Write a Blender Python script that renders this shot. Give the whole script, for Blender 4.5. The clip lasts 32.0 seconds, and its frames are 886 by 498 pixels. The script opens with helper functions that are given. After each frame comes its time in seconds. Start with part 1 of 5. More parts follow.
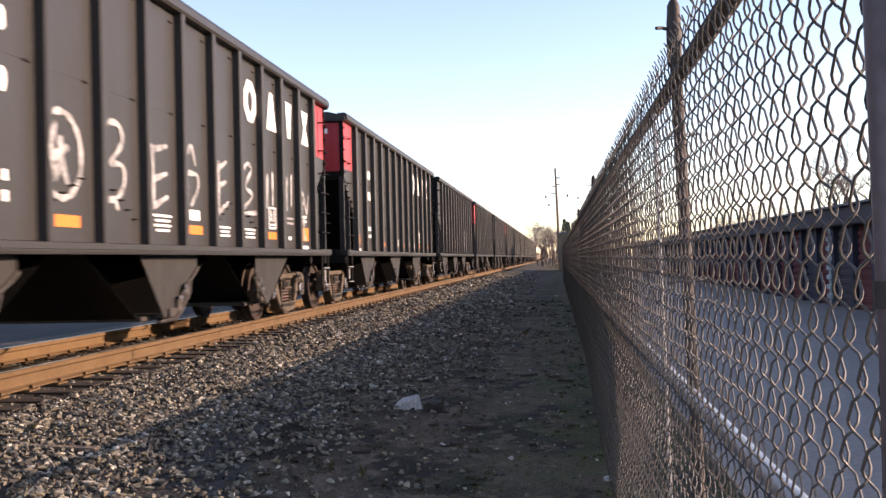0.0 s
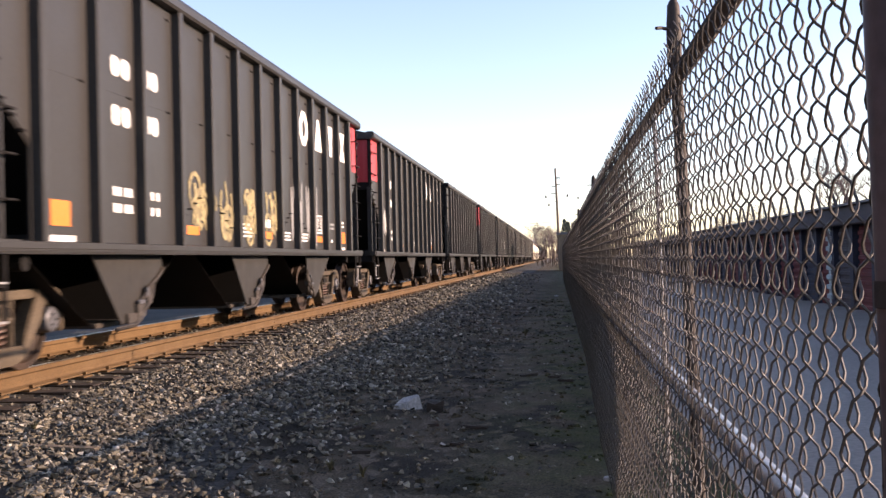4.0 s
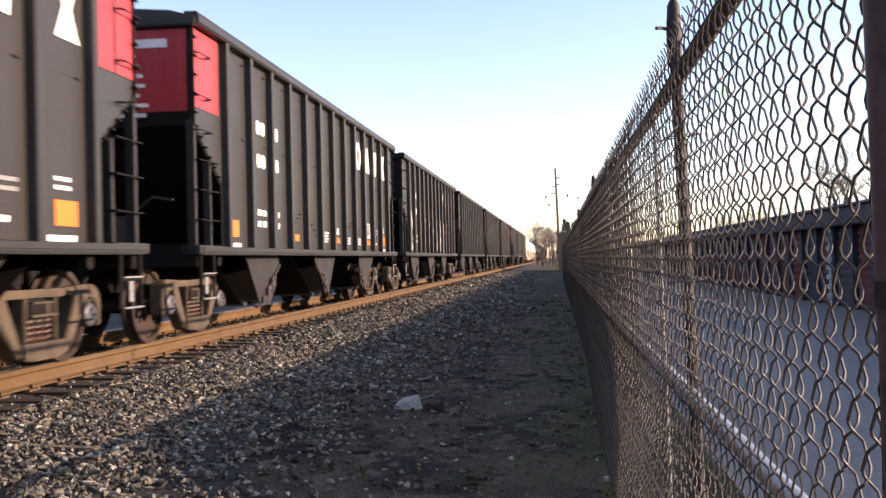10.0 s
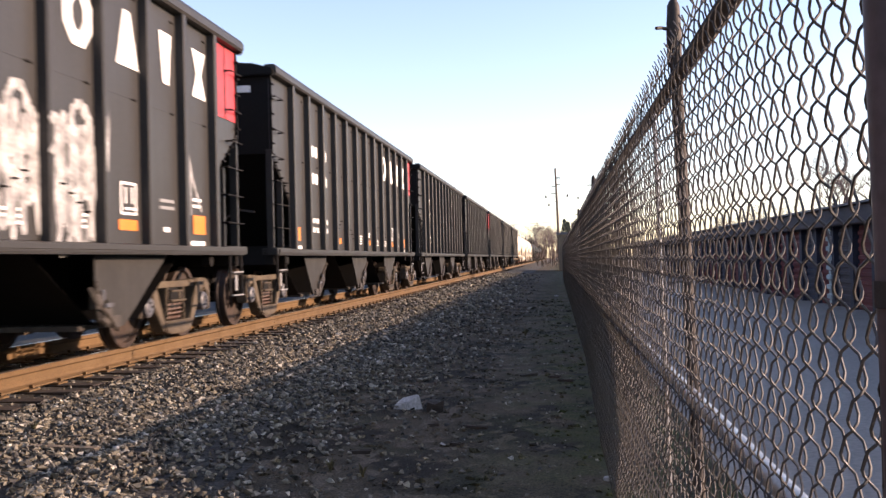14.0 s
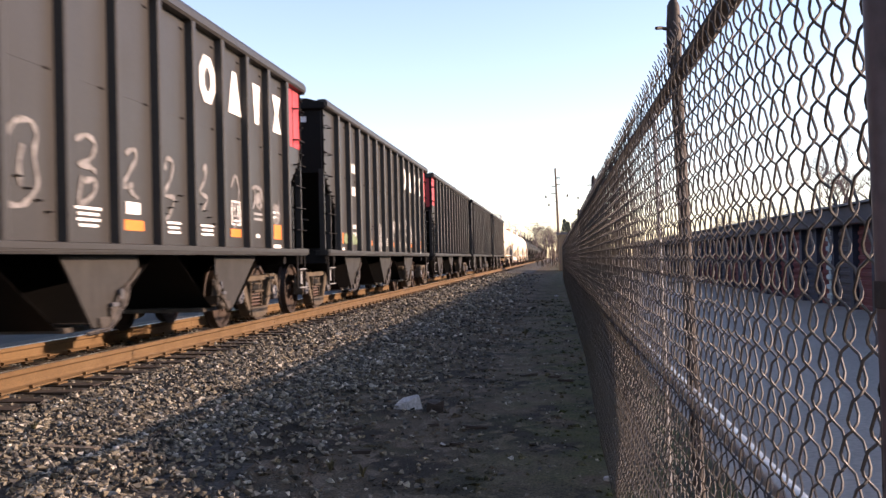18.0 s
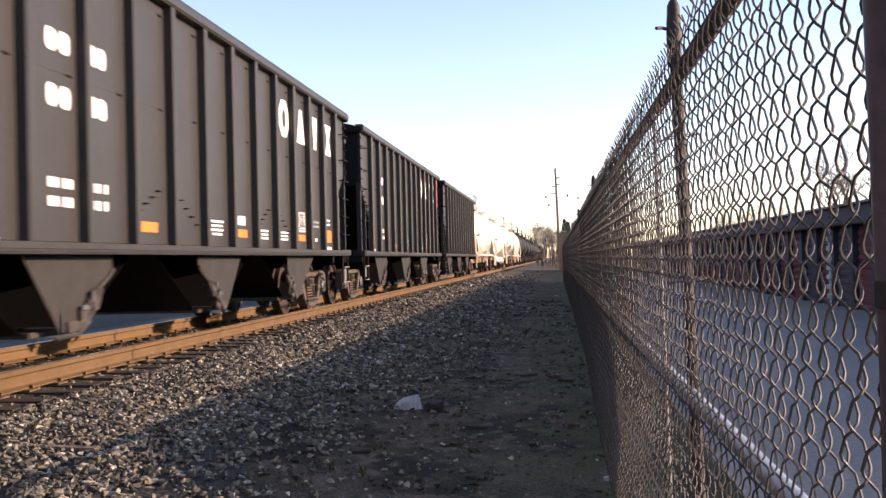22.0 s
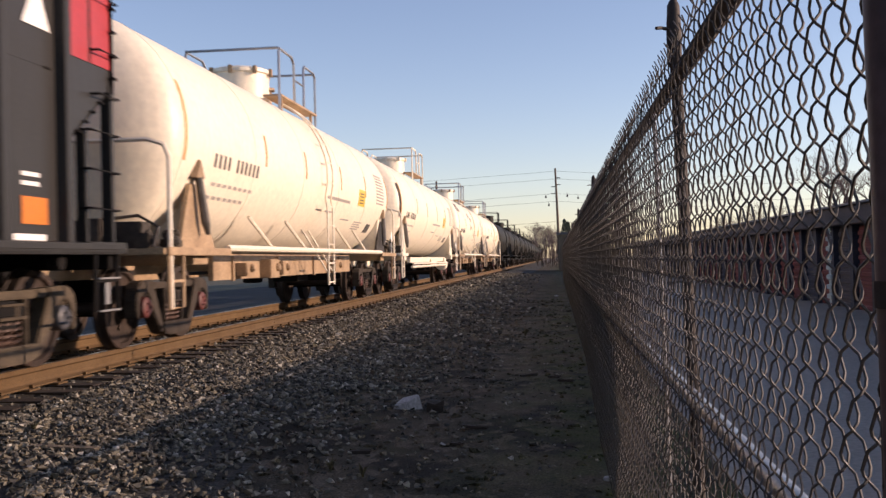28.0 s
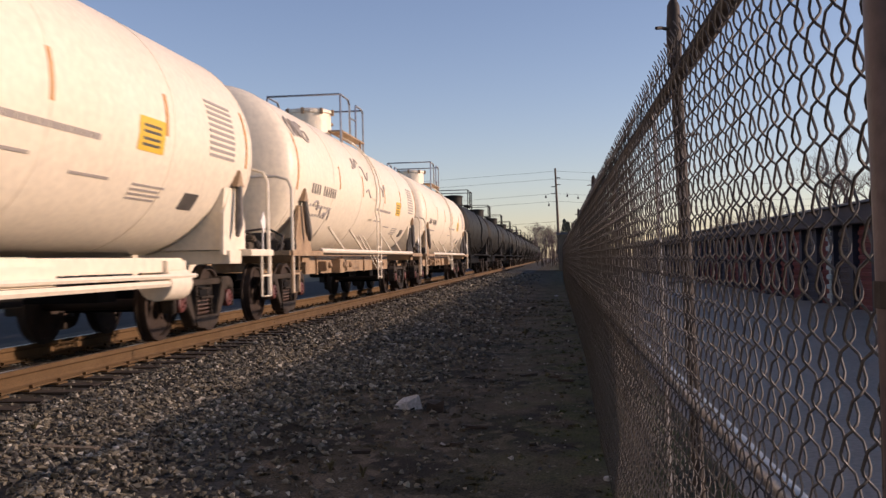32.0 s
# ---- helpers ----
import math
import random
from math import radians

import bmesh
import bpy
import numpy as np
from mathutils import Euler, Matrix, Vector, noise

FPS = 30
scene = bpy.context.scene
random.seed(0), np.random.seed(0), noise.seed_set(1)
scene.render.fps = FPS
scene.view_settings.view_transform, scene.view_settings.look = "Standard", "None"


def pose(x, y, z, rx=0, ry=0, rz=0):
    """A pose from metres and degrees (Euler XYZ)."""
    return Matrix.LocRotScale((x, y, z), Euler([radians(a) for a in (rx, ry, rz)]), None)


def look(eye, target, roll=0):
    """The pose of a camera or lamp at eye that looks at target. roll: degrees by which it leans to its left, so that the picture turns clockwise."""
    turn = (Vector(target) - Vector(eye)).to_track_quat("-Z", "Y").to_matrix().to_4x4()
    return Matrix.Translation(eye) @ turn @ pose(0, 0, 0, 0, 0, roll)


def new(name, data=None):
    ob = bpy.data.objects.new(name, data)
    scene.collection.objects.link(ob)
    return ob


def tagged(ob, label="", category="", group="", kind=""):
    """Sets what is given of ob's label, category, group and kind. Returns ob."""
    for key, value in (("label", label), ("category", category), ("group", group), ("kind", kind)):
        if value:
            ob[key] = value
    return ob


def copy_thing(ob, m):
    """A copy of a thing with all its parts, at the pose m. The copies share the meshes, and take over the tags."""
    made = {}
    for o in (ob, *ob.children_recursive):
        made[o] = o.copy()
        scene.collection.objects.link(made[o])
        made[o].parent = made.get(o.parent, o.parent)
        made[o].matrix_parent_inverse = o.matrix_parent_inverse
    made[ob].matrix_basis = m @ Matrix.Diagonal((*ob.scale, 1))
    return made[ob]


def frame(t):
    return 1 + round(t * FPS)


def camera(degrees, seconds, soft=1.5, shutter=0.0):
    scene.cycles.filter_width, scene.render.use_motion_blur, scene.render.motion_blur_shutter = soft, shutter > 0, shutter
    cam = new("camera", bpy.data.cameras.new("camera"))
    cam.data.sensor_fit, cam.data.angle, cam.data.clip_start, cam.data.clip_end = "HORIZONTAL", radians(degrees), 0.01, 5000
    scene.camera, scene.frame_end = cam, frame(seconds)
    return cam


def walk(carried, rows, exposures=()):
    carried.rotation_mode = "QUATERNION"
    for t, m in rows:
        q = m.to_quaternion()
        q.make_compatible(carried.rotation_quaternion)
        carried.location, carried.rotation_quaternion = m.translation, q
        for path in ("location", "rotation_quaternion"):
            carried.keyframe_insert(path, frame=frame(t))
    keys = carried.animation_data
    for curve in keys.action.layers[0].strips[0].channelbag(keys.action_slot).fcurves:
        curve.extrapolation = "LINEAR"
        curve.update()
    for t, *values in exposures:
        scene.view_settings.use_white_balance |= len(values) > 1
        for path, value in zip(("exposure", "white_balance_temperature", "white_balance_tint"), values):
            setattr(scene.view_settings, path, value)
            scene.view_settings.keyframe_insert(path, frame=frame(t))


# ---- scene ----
# ---------------------------------------------------------------- camera
EYE = Vector((0.0, 0.0, 1.28))
AIM = Vector((-0.11198, 0.99365, 0.01055))
cam = camera(47.54, 32.0, soft=1.45, shutter=0.4)
walk(cam, [(0.0, look(EYE, EYE + AIM * 10, -1.364)), (32.0, look(EYE, EYE + AIM * 10, -1.364))],
     exposures=[(0.0, 1.56, 6550, 29), (25.4, 1.56, 6550, 29), (26.4, 1.2, 6550, 29), (27.5, 0.8, 6600, 29), (28.2, 0.52, 6400, 29), (30.0, 0.36, 6350, 30), (32.0, 0.24, 6350, 30)])

# ---------------------------------------------------------------- light
SUN_EL, SUN_AZ = radians(13.35), radians(82.0)
world = bpy.data.worlds.new("sky")
scene.world = world
world.use_nodes = True
wn = world.node_tree.nodes
sky = wn.new("ShaderNodeTexSky")
sky.sky_type = "NISHITA"
sky.sun_disc = False
sky.sun_elevation, sky.sun_rotation = SUN_EL, SUN_AZ
sky.air_density, sky.dust_density, sky.ozone_density = 0.9, 0.35, 1.1
world.node_tree.links.new(sky.outputs[0], wn["Background"].inputs[0])
wn["Background"].inputs[1].default_value = 0.12
sun = new("sun", bpy.data.lights.new("sun", "SUN"))
sun.data.energy, sun.data.angle, sun.data.color = 3.7, radians(0.5), (1.0, 0.785, 0.54)
SUN_DIR = Vector((math.sin(SUN_AZ) * math.cos(SUN_EL), math.cos(SUN_AZ) * math.cos(SUN_EL), math.sin(SUN_EL)))
sun.matrix_world = look(SUN_DIR * 50, (0, 0, 0))

# ---------------------------------------------------------------- materials


def mat(name, color, rough=0.6, metal=0.0, dark=None, coarse=1.5, fine=40.0, amount=0.5, bump=0.0, bump_scale=None,
        streak=0.0, streak_color=None, stretch=(1, 1, 1), per_piece=0.0, spec=0.5):
    """A surface with variation at two scales: blotches toward the dark colour, fine grain and relief, streaks."""
    m = bpy.data.materials.new(name)
    m.use_nodes = True
    t = m.node_tree
    nn, lk = t.nodes, t.links
    b = nn["Principled BSDF"]
    b.inputs["Roughness"].default_value, b.inputs["Metallic"].default_value = rough, metal
    b.inputs["Specular IOR Level"].default_value = spec
    dark = dark or tuple(c * 0.6 for c in color)
    tc = nn.new("ShaderNodeTexCoord")
    mp = nn.new("ShaderNodeMapping")
    mp.inputs["Scale"].default_value = stretch
    lk.new(tc.outputs["Object"], mp.inputs[0])
    n1 = nn.new("ShaderNodeTexNoise")
    n1.inputs["Scale"].default_value, n1.inputs["Detail"].default_value = coarse, 6
    n2 = nn.new("ShaderNodeTexNoise")
    n2.inputs["Scale"].default_value, n2.inputs["Detail"].default_value = fine, 3
    for n in (n1, n2):
        lk.new(mp.outputs[0], n.inputs["Vector"])
    r1 = nn.new("ShaderNodeMapRange")
    r1.inputs[1].default_value, r1.inputs[2].default_value = 0.35, 0.7
    r1.inputs[4].default_value = amount
    lk.new(n1.outputs["Fac"], r1.inputs[0])
    mx = nn.new("ShaderNodeMix")
    mx.data_type = "RGBA"
    mx.inputs[6].default_value, mx.inputs[7].default_value = (*color, 1), (*dark, 1)
    lk.new(r1.outputs[0], mx.inputs[0])
    r2 = nn.new("ShaderNodeMapRange")
    r2.inputs[1].default_value, r2.inputs[2].default_value = 0.3, 0.7
    r2.inputs[3].default_value, r2.inputs[4].default_value = 1 - amount * 0.35, 1 + amount * 0.35
    lk.new(n2.outputs["Fac"], r2.inputs[0])
    hs = nn.new("ShaderNodeHueSaturation")
    lk.new(mx.outputs[2], hs.inputs["Color"])
    lk.new(r2.outputs[0], hs.inputs["Value"])
    out = hs.outputs[0]
    if per_piece:
        oi = nn.new("ShaderNodeObjectInfo")
        ge = nn.new("ShaderNodeNewGeometry")
        ad = nn.new("ShaderNodeMath")
        lk.new(oi.outputs["Random"], ad.inputs[0])
        lk.new(ge.outputs["Random Per Island"], ad.inputs[1])
        fr = nn.new("ShaderNodeMath")
        fr.operation = "FRACT"
        lk.new(ad.outputs[0], fr.inputs[0])
        r3 = nn.new("ShaderNodeMapRange")
        r3.inputs[3].default_value, r3.inputs[4].default_value = 1 - per_piece, 1 + per_piece
        lk.new(fr.outputs[0], r3.inputs[0])
        h3 = nn.new("ShaderNodeHueSaturation")
        lk.new(out, h3.inputs["Color"])
        lk.new(r3.outputs[0], h3.inputs["Value"])
        out = h3.outputs[0]
    if streak:
        m2 = nn.new("ShaderNodeMapping")
        m2.inputs["Scale"].default_value = (6, 6, 0.35)
        lk.new(tc.outputs["Object"], m2.inputs[0])
        n3 = nn.new("ShaderNodeTexNoise")
        n3.inputs["Scale"].default_value, n3.inputs["Detail"].default_value = 2.0, 5
        lk.new(m2.outputs[0], n3.inputs["Vector"])
        r4 = nn.new("ShaderNodeMapRange")
        r4.inputs[1].default_value, r4.inputs[2].default_value, r4.inputs[4].default_value = 0.48, 0.75, streak
        lk.new(n3.outputs["Fac"], r4.inputs[0])
        m4 = nn.new("ShaderNodeMix")
        m4.data_type = "RGBA"
        lk.new(r4.outputs[0], m4.inputs[0])
        lk.new(out, m4.inputs[6])
        m4.inputs[7].default_value = (*(streak_color or dark), 1)
        out = m4.outputs[2]
    lk.new(out, b.inputs["Base Color"])
    rr = nn.new("ShaderNodeMapRange")
    rr.inputs[3].default_value, rr.inputs[4].default_value = max(0.03, rough - 0.12), min(1, rough + 0.12)
    lk.new(n1.outputs["Fac"], rr.inputs[0])
    lk.new(rr.outputs[0], b.inputs["Roughness"])
    if bump:
        n5 = nn.new("ShaderNodeTexNoise")
        n5.inputs["Scale"].default_value, n5.inputs["Detail"].default_value = bump_scale or fine, 4
        lk.new(mp.outputs[0], n5.inputs["Vector"])
        bp = nn.new("ShaderNodeBump")
        bp.inputs["Strength"].default_value, bp.inputs["Distance"].default_value = 1.0, bump
        lk.new(n5.outputs["Fac"], bp.inputs["Height"])
        lk.new(bp.outputs[0], b.inputs["Normal"])
    return m


def stone_mat():
    """Crushed stone: each piece grey, tan, brown or pale, with fine speckle."""
    m = bpy.data.materials.new("ballast_stone")
    m.use_nodes = True
    nn, lk = m.node_tree.nodes, m.node_tree.links
    b = nn["Principled BSDF"]
    ge, oi, ad, fr = nn.new("ShaderNodeNewGeometry"), nn.new("ShaderNodeObjectInfo"), nn.new("ShaderNodeMath"), nn.new("ShaderNodeMath")
    fr.operation = "FRACT"
    lk.new(ge.outputs["Random Per Island"], ad.inputs[0])
    lk.new(oi.outputs["Random"], ad.inputs[1])
    lk.new(ad.outputs[0], fr.inputs[0])
    cr = nn.new("ShaderNodeValToRGB")
    cols = [(0.0, (0.025, 0.022, 0.018)), (0.22, (0.057, 0.052, 0.042)), (0.45, (0.115, 0.104, 0.078)), (0.62, (0.15, 0.126, 0.083)), (0.74, (0.08, 0.064, 0.043)), (0.88, (0.185, 0.167, 0.126)), (1.0, (0.36, 0.33, 0.27))]
    el = cr.color_ramp.elements
    while len(el) < len(cols):
        el.new(0.5)
    for e, (p, c) in zip(el, cols):
        e.position, e.color = p, (*c, 1)
    lk.new(fr.outputs[0], cr.inputs[0])
    tc, n = nn.new("ShaderNodeTexCoord"), nn.new("ShaderNodeTexNoise")
    n.inputs["Scale"].default_value, n.inputs["Detail"].default_value = 55, 5
    lk.new(tc.outputs["Object"], n.inputs["Vector"])
    r = nn.new("ShaderNodeMapRange")
    r.inputs[1].default_value, r.inputs[2].default_value, r.inputs[3].default_value, r.inputs[4].default_value = 0.3, 0.7, 0.7, 1.6
    lk.new(n.outputs["Fac"], r.inputs[0])
    h = nn.new("ShaderNodeHueSaturation")
    lk.new(cr.outputs[0], h.inputs["Color"])
    lk.new(r.outputs[0], h.inputs["Value"])
    lk.new(h.outputs[0], b.inputs["Base Color"])
    b.inputs["Roughness"].default_value = 0.85
    bp = nn.new("ShaderNodeBump")
    bp.inputs["Distance"].default_value = 0.004
    lk.new(n.outputs["Fac"], bp.inputs["Height"])
    lk.new(bp.outputs[0], b.inputs["Normal"])
    return m


def yard_mat():
    """Trodden dirt, with fines and grit worked in toward the ballast."""
    m = bpy.data.materials.new("yard_dirt")
    m.use_nodes = True
    nn, lk = m.node_tree.nodes, m.node_tree.links
    b = nn["Principled BSDF"]
    b.inputs["Roughness"].default_value = 0.95
    b.inputs["Specular IOR Level"].default_value = 0.2
    tc = nn.new("ShaderNodeTexCoord")
    mp = nn.new("ShaderNodeMapping")
    mp.inputs["Scale"].default_value = (1.0, 0.7, 1.0)
    lk.new(tc.outputs["Object"], mp.inputs[0])

    def tex(scale, detail, src):
        n = nn.new("ShaderNodeTexNoise")
        n.inputs["Scale"].default_value, n.inputs["Detail"].default_value = scale, detail
        lk.new(src, n.inputs["Vector"])
        return n.outputs["Fac"]

    def ramp(src, a, z, lo, hi):
        r = nn.new("ShaderNodeMapRange")
        for k, v in enumerate((a, z, lo, hi)):
            r.inputs[k + 1].default_value = v
        lk.new(src, r.inputs[0])
        return r.outputs[0]

    def mix(fac, c1, c2):
        x = nn.new("ShaderNodeMix")
        x.data_type = "RGBA"
        lk.new(fac, x.inputs[0])
        for k, c in ((6, c1), (7, c2)):
            if isinstance(c, tuple):
                x.inputs[k].default_value = (*c, 1)
            else:
                lk.new(c, x.inputs[k])
        return x.outputs[2]
    big, mid, grit = tex(1.3, 6, mp.outputs[0]), tex(6.0, 6, mp.outputs[0]), tex(70, 4, tc.outputs["Object"])
    c = mix(ramp(big, 0.44, 0.56, 0, 1), (0.08, 0.062, 0.04), (0.026, 0.021, 0.0145))
    c = mix(ramp(mid, 0.53, 0.62, 0, 0.9), c, (0.13, 0.1, 0.07))
    # thin grass and moss near the fence
    sx = nn.new("ShaderNodeSeparateXYZ")
    lk.new(tc.outputs["Object"], sx.inputs[0])
    am = nn.new("ShaderNodeMath")
    am.operation = "MULTIPLY"
    lk.new(ramp(sx.outputs[0], -0.9, 0.1, 0, 1.0), am.inputs[0])
    lk.new(ramp(tex(3.0, 6, mp.outputs[0]), 0.4, 0.6, 0, 0.8), am.inputs[1])
    c = mix(am.outputs[0], c, (0.05, 0.058, 0.018))
    c = mix(ramp(tex(2.4, 5, mp.outputs[0]), 0.56, 0.66, 0, 0.5), c, (0.045, 0.043, 0.02))
    h = nn.new("ShaderNodeHueSaturation")
    lk.new(c, h.inputs["Color"])
    lk.new(ramp(grit, 0.32, 0.68, 0.4, 1.65), h.inputs["Value"])
    lk.new(h.outputs[0], b.inputs["Base Color"])
    a = nn.new("ShaderNodeMath")
    lk.new(mid, a.inputs[0])
    lk.new(ramp(grit, 0, 1, 0, 0.35), a.inputs[1])
    bp = nn.new("ShaderNodeBump")
    bp.inputs["Distance"].default_value = 0.035
    lk.new(a.outputs[0], bp.inputs["Height"])
    lk.new(bp.outputs[0], b.inputs["Normal"])
    return m


M_CAR = mat("car_paint", (0.0285, 0.0266, 0.025), 0.47, 0, (0.021, 0.0195, 0.018), 0.9, 30, 0.45, 0.002, 6, streak=0.35, streak_color=(0.041, 0.038, 0.035), spec=0.28)
M_CHUTE = mat("dusty_chute_paint", (0.021, 0.0185, 0.0155), 0.6, 0, (0.009, 0.0078, 0.0065), 2, 20, 0.7, 0.002, 8, streak=0.5, streak_color=(0.034, 0.03, 0.0255), spec=0.35)
# near-black: own colour of black parts, shade put into end walls and recesses
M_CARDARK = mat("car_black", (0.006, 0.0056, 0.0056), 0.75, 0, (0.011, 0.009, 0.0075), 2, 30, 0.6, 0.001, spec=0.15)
M_RED = mat("red_paint", (0.36, 0.024, 0.03), 0.5, 0, (0.3, 0.017, 0.022), 1.5, 30, 0.4, streak=0.25, streak_color=(0.42, 0.1, 0.1), spec=0.5)
M_WHITE = mat("white_marking", (0.78, 0.77, 0.74), 0.6, 0, (0.6, 0.58, 0.54), 6, 60, 0.4)
M_GREY = mat("faded_marking", (0.2, 0.2, 0.2), 0.6, 0, (0.2, 0.2, 0.2), 6, 60, 0.4)
M_SPRAY = mat("spray_paint", (0.42, 0.41, 0.4), 0.6, 0, (0.08, 0.078, 0.074), 7, 30, 0.9, streak=0.5, streak_color=(0.06, 0.058, 0.055))
M_FAINT = mat("thin_spray", (0.2, 0.19, 0.185), 0.65, 0, (0.07, 0.066, 0.062), 9, 35, 0.9, streak=0.4, streak_color=(0.05, 0.047, 0.044))
M_OCHRE = mat("ochre_spray", (0.34, 0.28, 0.13), 0.65, 0, (0.09, 0.075, 0.045), 8, 35, 0.9, streak=0.5, streak_color=(0.06, 0.052, 0.035))
M_SPRAYGREEN = mat("green_spray", (0.16, 0.21, 0.11), 0.6, 0, (0.06, 0.08, 0.04), 4, 30, 0.8)
M_ORANGE = mat("orange_reflector", (0.6, 0.17, 0.012), 0.45, 0, (0.52, 0.14, 0.01), 8, 60, 0.3)
# dark gear tone, also used as shade on the railed tank cars' rear braces
M_HARDWARE = mat("greasy_gear", (0.045, 0.036, 0.028), 0.65, 0.0, (0.014, 0.011, 0.009), 9, 60, 0.8, 0.003, 50)
M_TRUCK = mat("truck_casting", (0.082, 0.06, 0.036), 0.8, 0, (0.034, 0.024, 0.015), 4, 40, 0.8, 0.003, 60)
M_SPRING = mat("spring_steel", (0.095, 0.05, 0.034), 0.65, 0.1, (0.08, 0.06, 0.05), 8, 60, 0.6)
M_WHEEL = mat("wheel_plate", (0.038, 0.02, 0.011), 0.75, 0.05, (0.016, 0.011, 0.0085), 3, 30, 0.8, 0.002)
M_CAP = mat("bearing_cap", (0.085, 0.088, 0.1), 0.5, 0.1, (0.03, 0.028, 0.03), 12, 60, 0.7)
M_TANK = mat("white_tank_paint", (0.82, 0.735, 0.585), 0.45, 0, (0.7, 0.61, 0.46), 0.6, 12, 0.22, streak=0.16, streak_color=(0.5, 0.42, 0.33))
M_TANKFRAME = mat("dusty_frame_paint", (0.4, 0.275, 0.16), 0.65, 0, (0.2, 0.13, 0.075), 3, 40, 0.7)
M_TANKBLACK = mat("black_tank_paint", (0.017, 0.0165, 0.0145), 0.6, 0, (0.026, 0.024, 0.02), 1, 30, 0.5, streak=0.3, streak_color=(0.05, 0.044, 0.036), spec=0.15)
M_DARKTRUCK = mat("dark_truck_casting", (0.05, 0.037, 0.026), 0.75, 0, (0.02, 0.015, 0.011), 4, 40, 0.8, 0.003, 60, spec=0.3)
M_REDCAP = mat("red_bearing_cap", (0.12, 0.03, 0.025), 0.6, 0, (0.05, 0.02, 0.016), 9, 60, 0.6)
M_RUSTBAND = mat("rust_stripe", (0.55, 0.27, 0.08), 0.7, 0, (0.5, 0.33, 0.18), 5, 30, 0.5)
M_YELLOW = mat("yellow_placard", (0.72, 0.47, 0.04), 0.5, 0, (0.6, 0.37, 0.03), 8, 60, 0.3)
M_BLACKTEXT = mat("dark_marking", (0.06, 0.055, 0.05), 0.6, 0, (0.16, 0.14, 0.12), 8, 60, 0.5)
M_TEXTGREY = mat("grey_marking", (0.32, 0.29, 0.26), 0.6, 0, (0.42, 0.38, 0.33), 8, 60, 0.4)
M_GALV = mat("galvanised_pipe", (0.42, 0.42, 0.43), 0.38, 0.75, (0.3, 0.28, 0.26), 8, 80, 0.5, 0.0006, 120)
M_WIRE = mat("weathered_wire", (0.095, 0.09, 0.085), 0.6, 0.0, (0.048, 0.041, 0.035), 12, 120, 0.6, spec=0.3)
M_POST = mat("rusty_post", (0.038, 0.028, 0.023), 0.75, 0.0, (0.02, 0.013, 0.01), 7, 70, 0.7, 0.001, 90)
M_GATEPOST = mat("painted_post", (0.095, 0.07, 0.08), 0.5, 0.1, (0.06, 0.042, 0.045), 6, 60, 0.6, 0.0008, 80)
M_RAIL = mat("rusty_rail", (0.122, 0.069, 0.0235), 0.85, 0.0, (0.088, 0.047, 0.016), 3, 60, 0.6, 0.001, 120)
M_RAILTOP = mat("worn_rail_head", (0.4, 0.34, 0.3), 0.3, 0.85, (0.3, 0.2, 0.13), 8, 60, 0.4)
M_TIE = mat("creosote_tie", (0.05, 0.033, 0.021), 0.85, 0, (0.02, 0.014, 0.01), 3, 40, 0.8, 0.006, 25, stretch=(0.3, 3, 3), per_piece=0.25)
M_STONE = stone_mat()
# bed darker than the stones: shade in their gaps put into its colour
M_BED = mat("ballast_bed", (0.045, 0.039, 0.03), 0.9, 0, (0.018, 0.016, 0.013), 14, 45, 0.9, 0.03, 26)
M_DIRT = yard_mat()
M_LOT = mat("concrete_lot", (0.26, 0.225, 0.19), 0.85, 0, (0.19, 0.165, 0.14), 0.6, 20, 0.6, 0.003, 30)
M_ROAD = mat("asphalt", (0.028, 0.029, 0.033), 0.9, 0, (0.02, 0.02, 0.023), 0.5, 40, 0.6, 0.004, 40, spec=0.2)
M_FIELD = mat("winter_grass", (0.09, 0.08, 0.042), 0.95, 0, (0.05, 0.048, 0.026), 0.2, 8, 0.8, 0.02, 6)
M_DOOR = mat("maroon_door", (0.135, 0.021, 0.018), 0.7, 0, (0.098, 0.015, 0.013), 1.5, 20, 0.5)
M_DOORBLUE = mat("navy_door", (0.018, 0.019, 0.034), 0.7, 0, (0.026, 0.028, 0.045), 1.5, 20, 0.5)
M_TEAL = mat("teal_panel", (0.34, 0.42, 0.42), 0.55, 0, (0.26, 0.33, 0.33), 1.5, 20, 0.4)
M_WALL = mat("grey_siding", (0.07, 0.058, 0.06), 0.85, 0, (0.05, 0.042, 0.043), 0.8, 20, 0.5)
M_ROOF = mat("metal_roof", (0.12, 0.112, 0.12), 0.6, 0.0, (0.12, 0.115, 0.12), 0.8, 20, 0.5)
M_BARK = mat("bark", (0.11, 0.085, 0.068), 0.9, 0, (0.06, 0.048, 0.04), 4, 30, 0.8, 0.01, 20)
M_TWIG = mat("bare_twigs", (0.19, 0.14, 0.12), 0.9, 0, (0.12, 0.09, 0.078), 4, 30, 0.6)
M_CONIFER = mat("conifer_needles", (0.045, 0.06, 0.035), 0.8, 0, (0.025, 0.035, 0.02), 3, 20, 0.8, per_piece=0.4)
M_POLE = mat("weathered_pole", (0.16, 0.12, 0.09), 0.85, 0, (0.1, 0.075, 0.055), 1, 20, 0.7, 0.006, 14, stretch=(4, 4, 0.4))
M_CABLE = mat("black_cable", (0.03, 0.03, 0.03), 0.6)
M_WOOD = mat("weathered_wood", (0.2, 0.15, 0.1), 0.85, 0, (0.12, 0.09, 0.06), 4, 40, 0.7, 0.004, 20)
